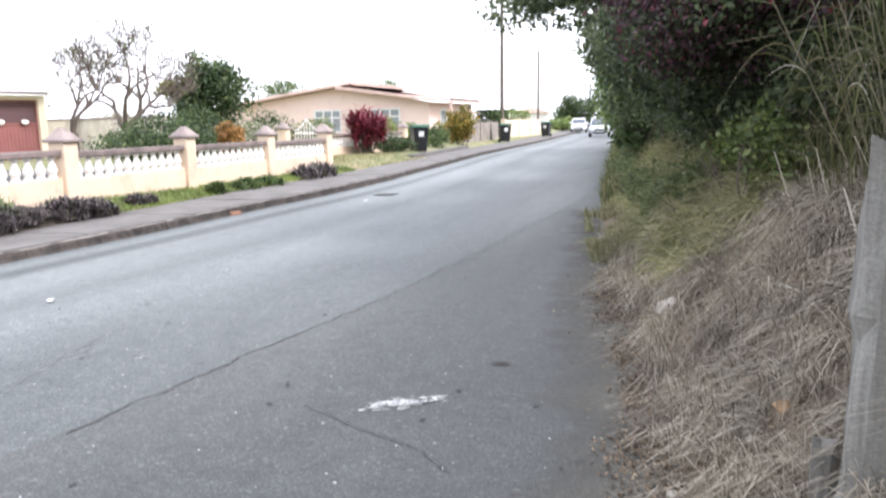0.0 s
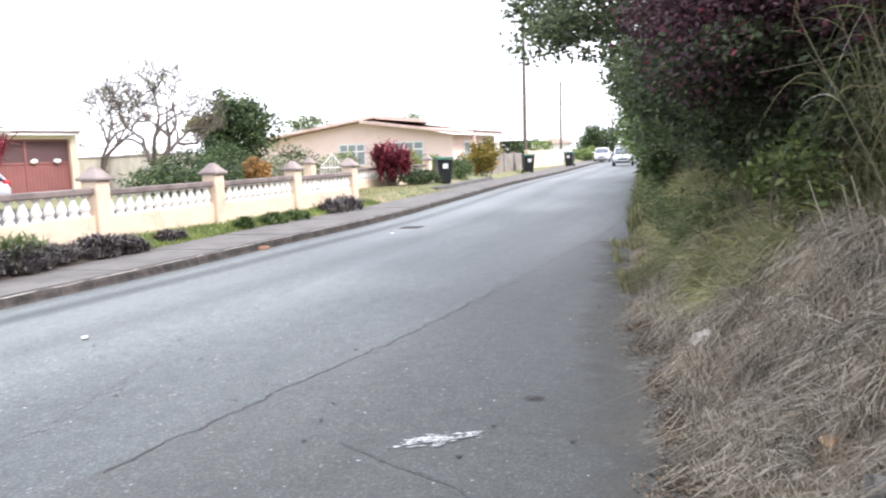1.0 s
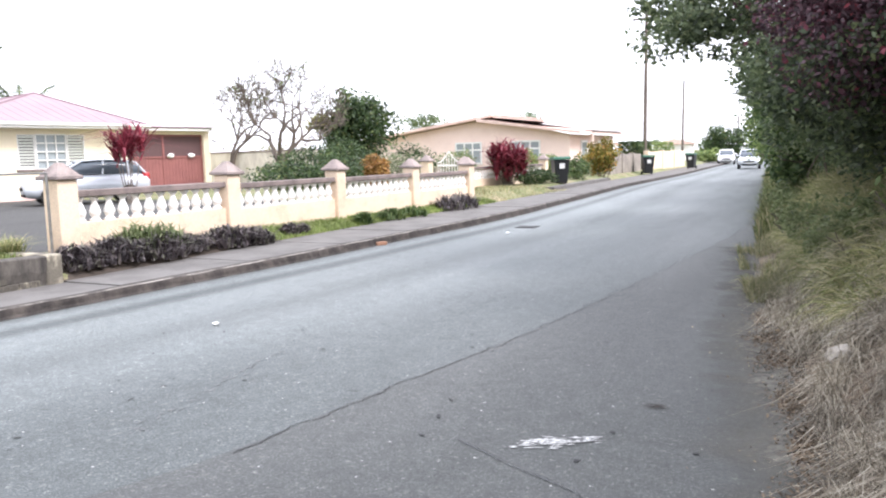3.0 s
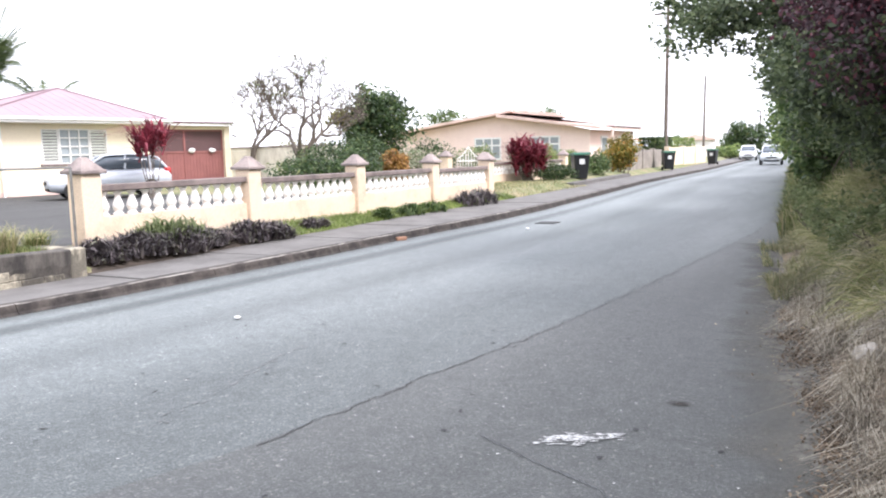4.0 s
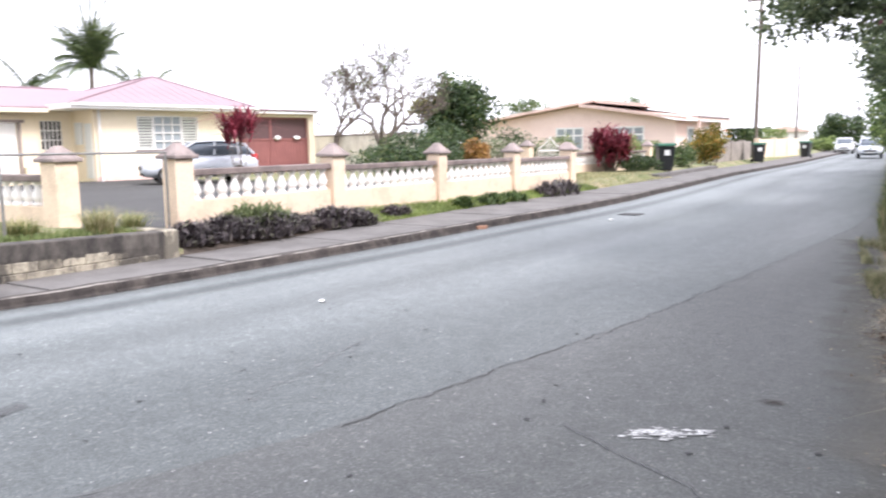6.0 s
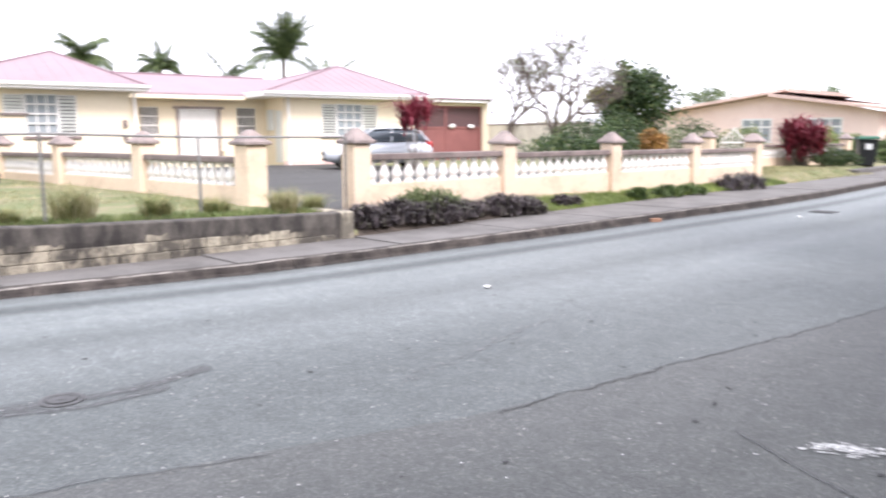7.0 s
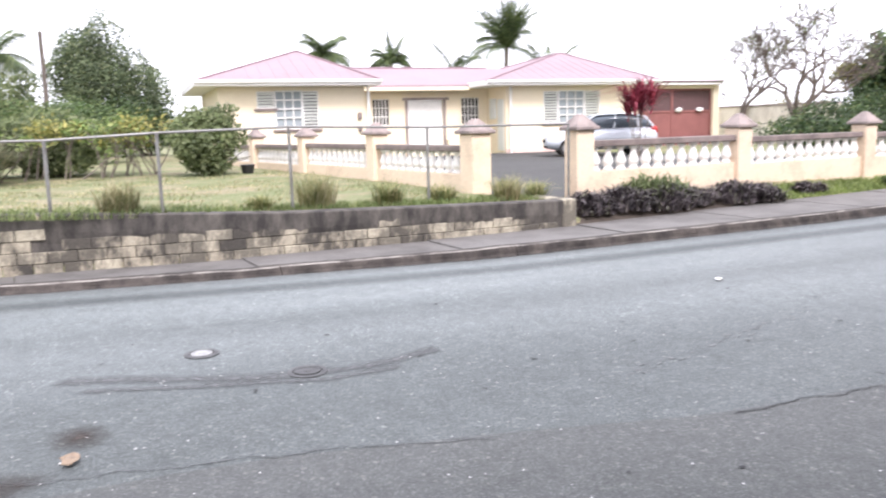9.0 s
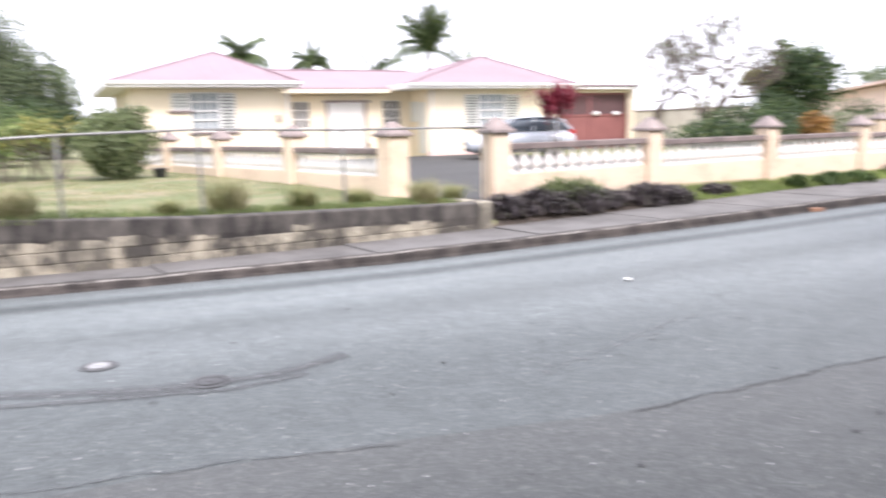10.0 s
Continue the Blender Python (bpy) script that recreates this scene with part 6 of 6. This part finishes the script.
crown("garden_tree", -42.0, 6.4, 3.1, (0.8, 0.8, 1.4), 1800, 0.17, LEAF_BANK, "small pointed green tree beside the house", (-42.0, 6.4, 0.4), shell=0.2, taper=0.6)
crown("garden_tree", -44.0, -0.8, 3.2, (2.4, 2.6, 1.6), 7000, 0.2, LEAF_GARDEN, "spreading green tree behind the shrubs", (-44.0, -0.8, 0.4), shell=0.3)
part("old_post", tube(bmesh.new(), (0, 0, 0), (0.05, 0, 5.2), 0.09, 0.08, 8), POLEWOOD, tagged(thing("bare_pole", -36.0, 1.45, 0.4), "plain weathered pole among the trees", "pole"))


def palm(x, y, z, height, reach, fronds, label, seed=0, lift=0.9):
    t = thing("palm_tree", x, y, z, 0, label, "palm", "palms")
    part("trunk", tube(bmesh.new(), (0, 0, -0.2), (0.15, 0, height), 0.17, 0.13, 8), BARK_PALE, t)
    for i in range(fronds):
        az = 2.4 * i + rng.uniform(-0.3, 0.3)
        up = rng.uniform(0.15, lift) + (0.7 if i < fronds * 0.3 else 0)
        d = np.array([math.cos(az), math.sin(az), 0])
        spine = []
        for k in range(13):
            s = k / 12
            r = reach * s
            spine.append(np.array([0.15, 0, height]) + d * r * (0.85 - 0.15 * up) + np.array([0, 0, r * up - 1.05 * r * s * (0.55 + 0.25 * rng.random() * 0)]))
        v, f = [], []
        for a, b in zip(spine, spine[1:]):
            ax = (b - a) / np.linalg.norm(b - a)
            side = np.cross(ax, [0, 0, 1.0])
            side /= np.linalg.norm(side) + 1e-9
            for m in range(6):
                p = a + (b - a) * m / 6
                s = np.linalg.norm(p - spine[0]) / reach
                ln = reach * 0.33 * math.sin(math.pi * min(0.97, 0.12 + 0.85 * s)) + 0.05
                for sg in (-1, 1):
                    tip = p + side * sg * ln * 0.85 + ax * ln * 0.55 - np.array([0, 0, ln * (0.25 + 0.4 * rng.random())])
                    w = ax * 0.02
                    k0 = len(v)
                    v += [p - w, p + w, tip]
                    f.append((k0, k0 + 1, k0 + 2))
        frond = part("frond", mesh_np("frond", v, f, FROND), None, t)
        bm = bmesh.new()
        for a, b in zip(spine[::3], spine[3::3]):
            tube(bm, a, b, 0.03, 0.02, 4)
        part("rib", bm, FROND, frond)
    return t


palm(-41.9, 27.1, 0.4, 5.7, 2.9, 30, "coconut palm with upright fronds behind the house", lift=1.7)
palm(-38.5, 27.8, 0.4, 3.6, 2.6, 12, "low palm with drooping fronds behind the house roof", lift=0.7)
palm(-44.8, 20.7, 0.4, 4.9, 1.7, 22, "palm top showing above the middle roof", lift=1.0)
palm(-47.0, 17.2, 0.4, 5.5, 2.1, 26, "palm showing behind a hipped roof", lift=0.6)
palm(-42.0, 23.5, 0.4, 4.1, 2.2, 12, "low palm with arching fronds behind the middle roof", lift=0.7)
palm(-45.0, -0.4, 0.4, 4.9, 2.4, 18, "broad palm among the garden trees", lift=0.5)
palm(-48.0, -3.2, 0.4, 4.5, 2.3, 14, "palm behind the garden shrubs", lift=0.4)
palm(-13.9, 62.0, 0.2, 1.2, 1.9, 10, "small palm with arching fronds behind a hedge", lift=0.6)


def bare_tree(x, y, z, height, seedling, label):
    t = thing("bare_tree", x, y, z, 0, label, "tree", "leafless trees")
    bm = bmesh.new()
    tw = []
    tube(bm, (0, 0, -0.2), (0, 0, height * 0.2), 0.05 * height, 0.042 * height, 9)
    part("trunk", bm, BARK, t)
    for d in seedling:
        bm = bmesh.new()
        branch_curves(bm, (0, 0, height * 0.17), d, height * 0.31, 0.024 * height, 5, tw, 0.65, (2, 4), 0.38, 0.014)
        part("limb", bm, BARK, t)
    ends = np.array(tw)
    ends = ends[rng.random(len(ends)) < 0.22]
    part("foliage", leaves("foliage", np.repeat(ends, 5, 0) + rng.normal(0, 0.09, (len(ends) * 5, 3)), 0.1, LEAF_GARDEN), None, t)
    return t


bare_tree(-22.3, 28.7, 0.4, 5.3, [(-0.25, -0.1, 1), (0.42, 0.1, 1), (-0.75, 0.2, 0.75), (0.1, 0.3, 1)], "bare gnarled tree with few leaves beside the boundary wall")
bare_tree(-26.8, 30.6, 0.4, 4.9, [(0.12, 0, 1), (-0.3, 0.2, 1)], "small leafless tree behind the boundary wall")

# garden between the two houses
crown("mango_tree", -21.8, 34.2, 2.85, (2.6, 2.4, 2.5), 8500, 0.21, LEAF_DARK, "dense dark green tree between the houses", (-21.0, 34.2, 0.3), shell=0.3, lumps=30, taper=0.3)
crown("mango_tree", -23.0, 33.0, 3.3, (1.1, 0.7, 0.55), 800, 0.17, LEAF_YELLOW, "tree with yellowed leaves between the houses", (-20.6, 34.0, 0.4), shell=0.2)
crown("mango_tree", -21.3, 58.0, 4.2, (0.9, 0.9, 0.6), 260, 0.2, LEAF_MID, "thin treetop showing over the pink house", (-21.3, 58.0, 0.3), shell=0.2)
crown("mango_tree", -27.2, 52.0, 3.9, (1.5, 1.5, 0.9), 1100, 0.2, LEAF_MID, "small green treetop behind the pink house", (-27.2, 52.0, 0.4), shell=0.2)
for x, y, rx, rz, m, lab in ((-17.2, 22.6, 1.5, 0.75, LEAF_DARK, "dark green garden shrub behind the fence"), (-15.8, 23.2, 1.2, 0.7, LEAF_DARK, "dark green garden shrub behind the fence"), (-14.9, 24.6, 0.7, 0.72, LEAF_ORANGE, "orange-leaved croton shrub behind the fence"),
                             (-18.5, 25.5, 1.6, 1.0, LEAF_DARK, "tall dark garden shrub behind the fence"), (-19.6, 30.2, 1.7, 1.25, LEAF_DARK, "tall dark shrub under the garden tree"), (-18.4, 33.4, 1.5, 1.0, LEAF_DARK, "dark green shrub under the garden tree"), (-17.9, 31.0, 1.2, 1.15, LEAF_PALE, "pale flowering shrub by the gate"), (-18.9, 37.5, 1.4, 1.0, LEAF_PALE, "pale flowering shrub before the gable wall"), (-16.0, 28.5, 1.3, 1.05, LEAF_PALE, "pale flowering shrub near the pink house"), (-14.9, 31.5, 1.1, 1.1, LEAF_PALE, "pale flowering shrub near the pink house"),
                             (-24.2, 33.0, 2.2, 1.2, LEAF_TAN, "dry brownish shrubs beyond the boundary wall"), (-28.0, 34.5, 2.2, 1.25, LEAF_YELLOW, "yellowed shrubs beyond the boundary wall"), (-13.4, 35.5, 0.8, 0.8, LEAF_LIGHT, "light green shrub by the pink house wall"),
                             (-17.6, 43.5, 1.2, 0.75, LEAF_MID, "green shrub under the gable wall"), (-14.8, 43.0, 1.2, 0.7, LEAF_LIGHT, "light shrub at the pink house corner"), (-20.5, 43.5, 1.3, 0.9, LEAF_LIGHT, "pale shrub under the gable wall")):
    bush("garden_shrub", x, y, 0.32, (rx, rx, rz * (0.8 if m is LEAF_PALE else 1.0)), 750 if m is LEAF_PALE else 2600, 0.13, m, lab, "shrub", "garden shrubs", stems=6)


def spiky(name, x, y, z, height, spread, stems, material, label, low=0.3, dense=40, blade=0.22):
    """Thin stems with tufts of long upright leaves."""
    t = thing(name, x, y, z, 0, label, "shrub")
    roots = []
    for _ in range(stems):
        a = rng.uniform(0, 2 * math.pi)
        h, r = height * rng.uniform(low, 0.8), spread * math.sqrt(rng.random())
        top = (r * math.cos(a), r * math.sin(a), h)
        part("stem", tube(bmesh.new(), (top[0] * 0.2, top[1] * 0.2, -0.05), top, 0.02, 0.014, 5), BARK_PALE, t)
        roots += [top] * dense
    roots = np.array(roots) + rng.normal(0, 0.045, (len(roots), 3)) * [1, 1, 3.6]
    part("foliage", blades("foliage", roots, height * blade, material, 0.036, 1.9), None, t)
    return t


spiky("red_cordyline", -20.35, 18.35, 0.3, 2.7, 0.6, 8, LEAF_RED, "crimson cordyline with thin bare stems in the courtyard", 0.58, 42, 0.24)
spiky("red_cordyline", -11.8, 29.5, 0.3, 1.75, 0.68, 40, LEAF_RED, "dense crimson cordyline bush by the fence")
bush("flower_shrub", -11.0, 30.8, 0.28, (0.9, 1.9, 0.42), 3600, 0.09, LEAF_DARK, "low dark green shrub with small pale flowers", "shrub")
bush("flower_shrub", -11.1, 36.6, 0.25, (0.8, 1.1, 0.65), 2600, 0.11, LEAF_MID, "loose green shrub beside a wheelie bin", "shrub")
bush("croton_shrub", -11.0, 40.6, 0.2, (0.95, 1.0, 1.15), 3400, 0.15, LEAF_CROTON, "yellow and green croton shrub at the roadside", "shrub")
bush("garden_shrub", -12.9, 46.5, 0.2, (1.2, 1.8, 0.85), 2600, 0.14, LEAF_CROTON, "yellow-green shrub behind the grey wall", "shrub", "garden shrubs")


def clipped_hedge(x0, x1, y0, y1, z0, z1, material, label):
    h = thing("clipped_hedge", (x0 + x1) / 2, (y0 + y1) / 2, 0.1, 0, label, "hedge", "clipped hedges")
    n = 5000
    p = rng.uniform(-0.5, 0.5, (n, 3))
    ax = rng.integers(0, 3, n)
    p[np.arange(n), ax] = np.sign(p[np.arange(n), ax]) * (0.5 - 0.06 * rng.random(n))
    p = p * [x1 - x0, y1 - y0, z1 - z0] + [0, 0, (z0 + z1) / 2] + rng.normal(0, 0.03, (n, 3))
    part("foliage", leaves("foliage", p, 0.16, material, 0.6), None, h)
    bm = bmesh.new()
    tube(bm, (0, 0, -0.2), (0, 0, z1 * 0.8), 0.06, 0.04, 6)
    part("stem", bm, BARK, h)
    return h


clipped_hedge(-13.4, -11.9, 53.5, 57.0, 0.1, 2.1, LEAF_DARK, "dark clipped hedge beside the utility pole")
clipped_hedge(-13.4, -12.0, 57.2, 66.0, 0.1, 2.1, LEAF_LIGHT, "light green clipped hedge behind the cream wall")

# far end of the street
for x, y, z, rr, n, m in ((-13.2, 112.0, 2.6, 3.0, 4200, LEAF_DARK), (-9.5, 118.0, 2.2, 2.2, 2600, LEAF_DARK), (-16.5, 122.0, 1.9, 2.0, 2200, LEAF_MID)):
    crown("far_tree", x, y, z, (rr, rr, rr * 0.85), n, 0.35, m, "dark rounded tree at the end of the street", (x, y, 0.0), shell=0.3)
for x, y, rx, rz, m in ((-12.3, 88.0, 1.5, 0.85, LEAF_LIGHT), (-10.0, 135.0, 6.0, 0.8, LEAF_MID), (-22.0, 140.0, 8.0, 0.8, LEAF_DARK), (-2.0, 80.0, 3.0, 1.6, LEAF_MID), (-3.0, 100.0, 4.0, 1.8, LEAF_DARK)):
    bush("far_shrub", x, y, 0.0, (rx, rx, rz), 2200, 0.25, m, "green shrubs at the far end of the street", "shrub", "far shrubs")
fb = thing("white_shed", -17.5, 97.0, 0.0, 5, "small pale building at the end of the street", "building")
part("wall", boxed(-2, 2, -2, 2, 0, 2.2, 0.02), WHITE, fb)
part("roof", prism([(-2.4, 2.2), (2.4, 2.2), (2.4, 2.35), (0, 2.9), (-2.4, 2.35)], (-2.4, 2.4), "y"), PINK_TRIM, fb)
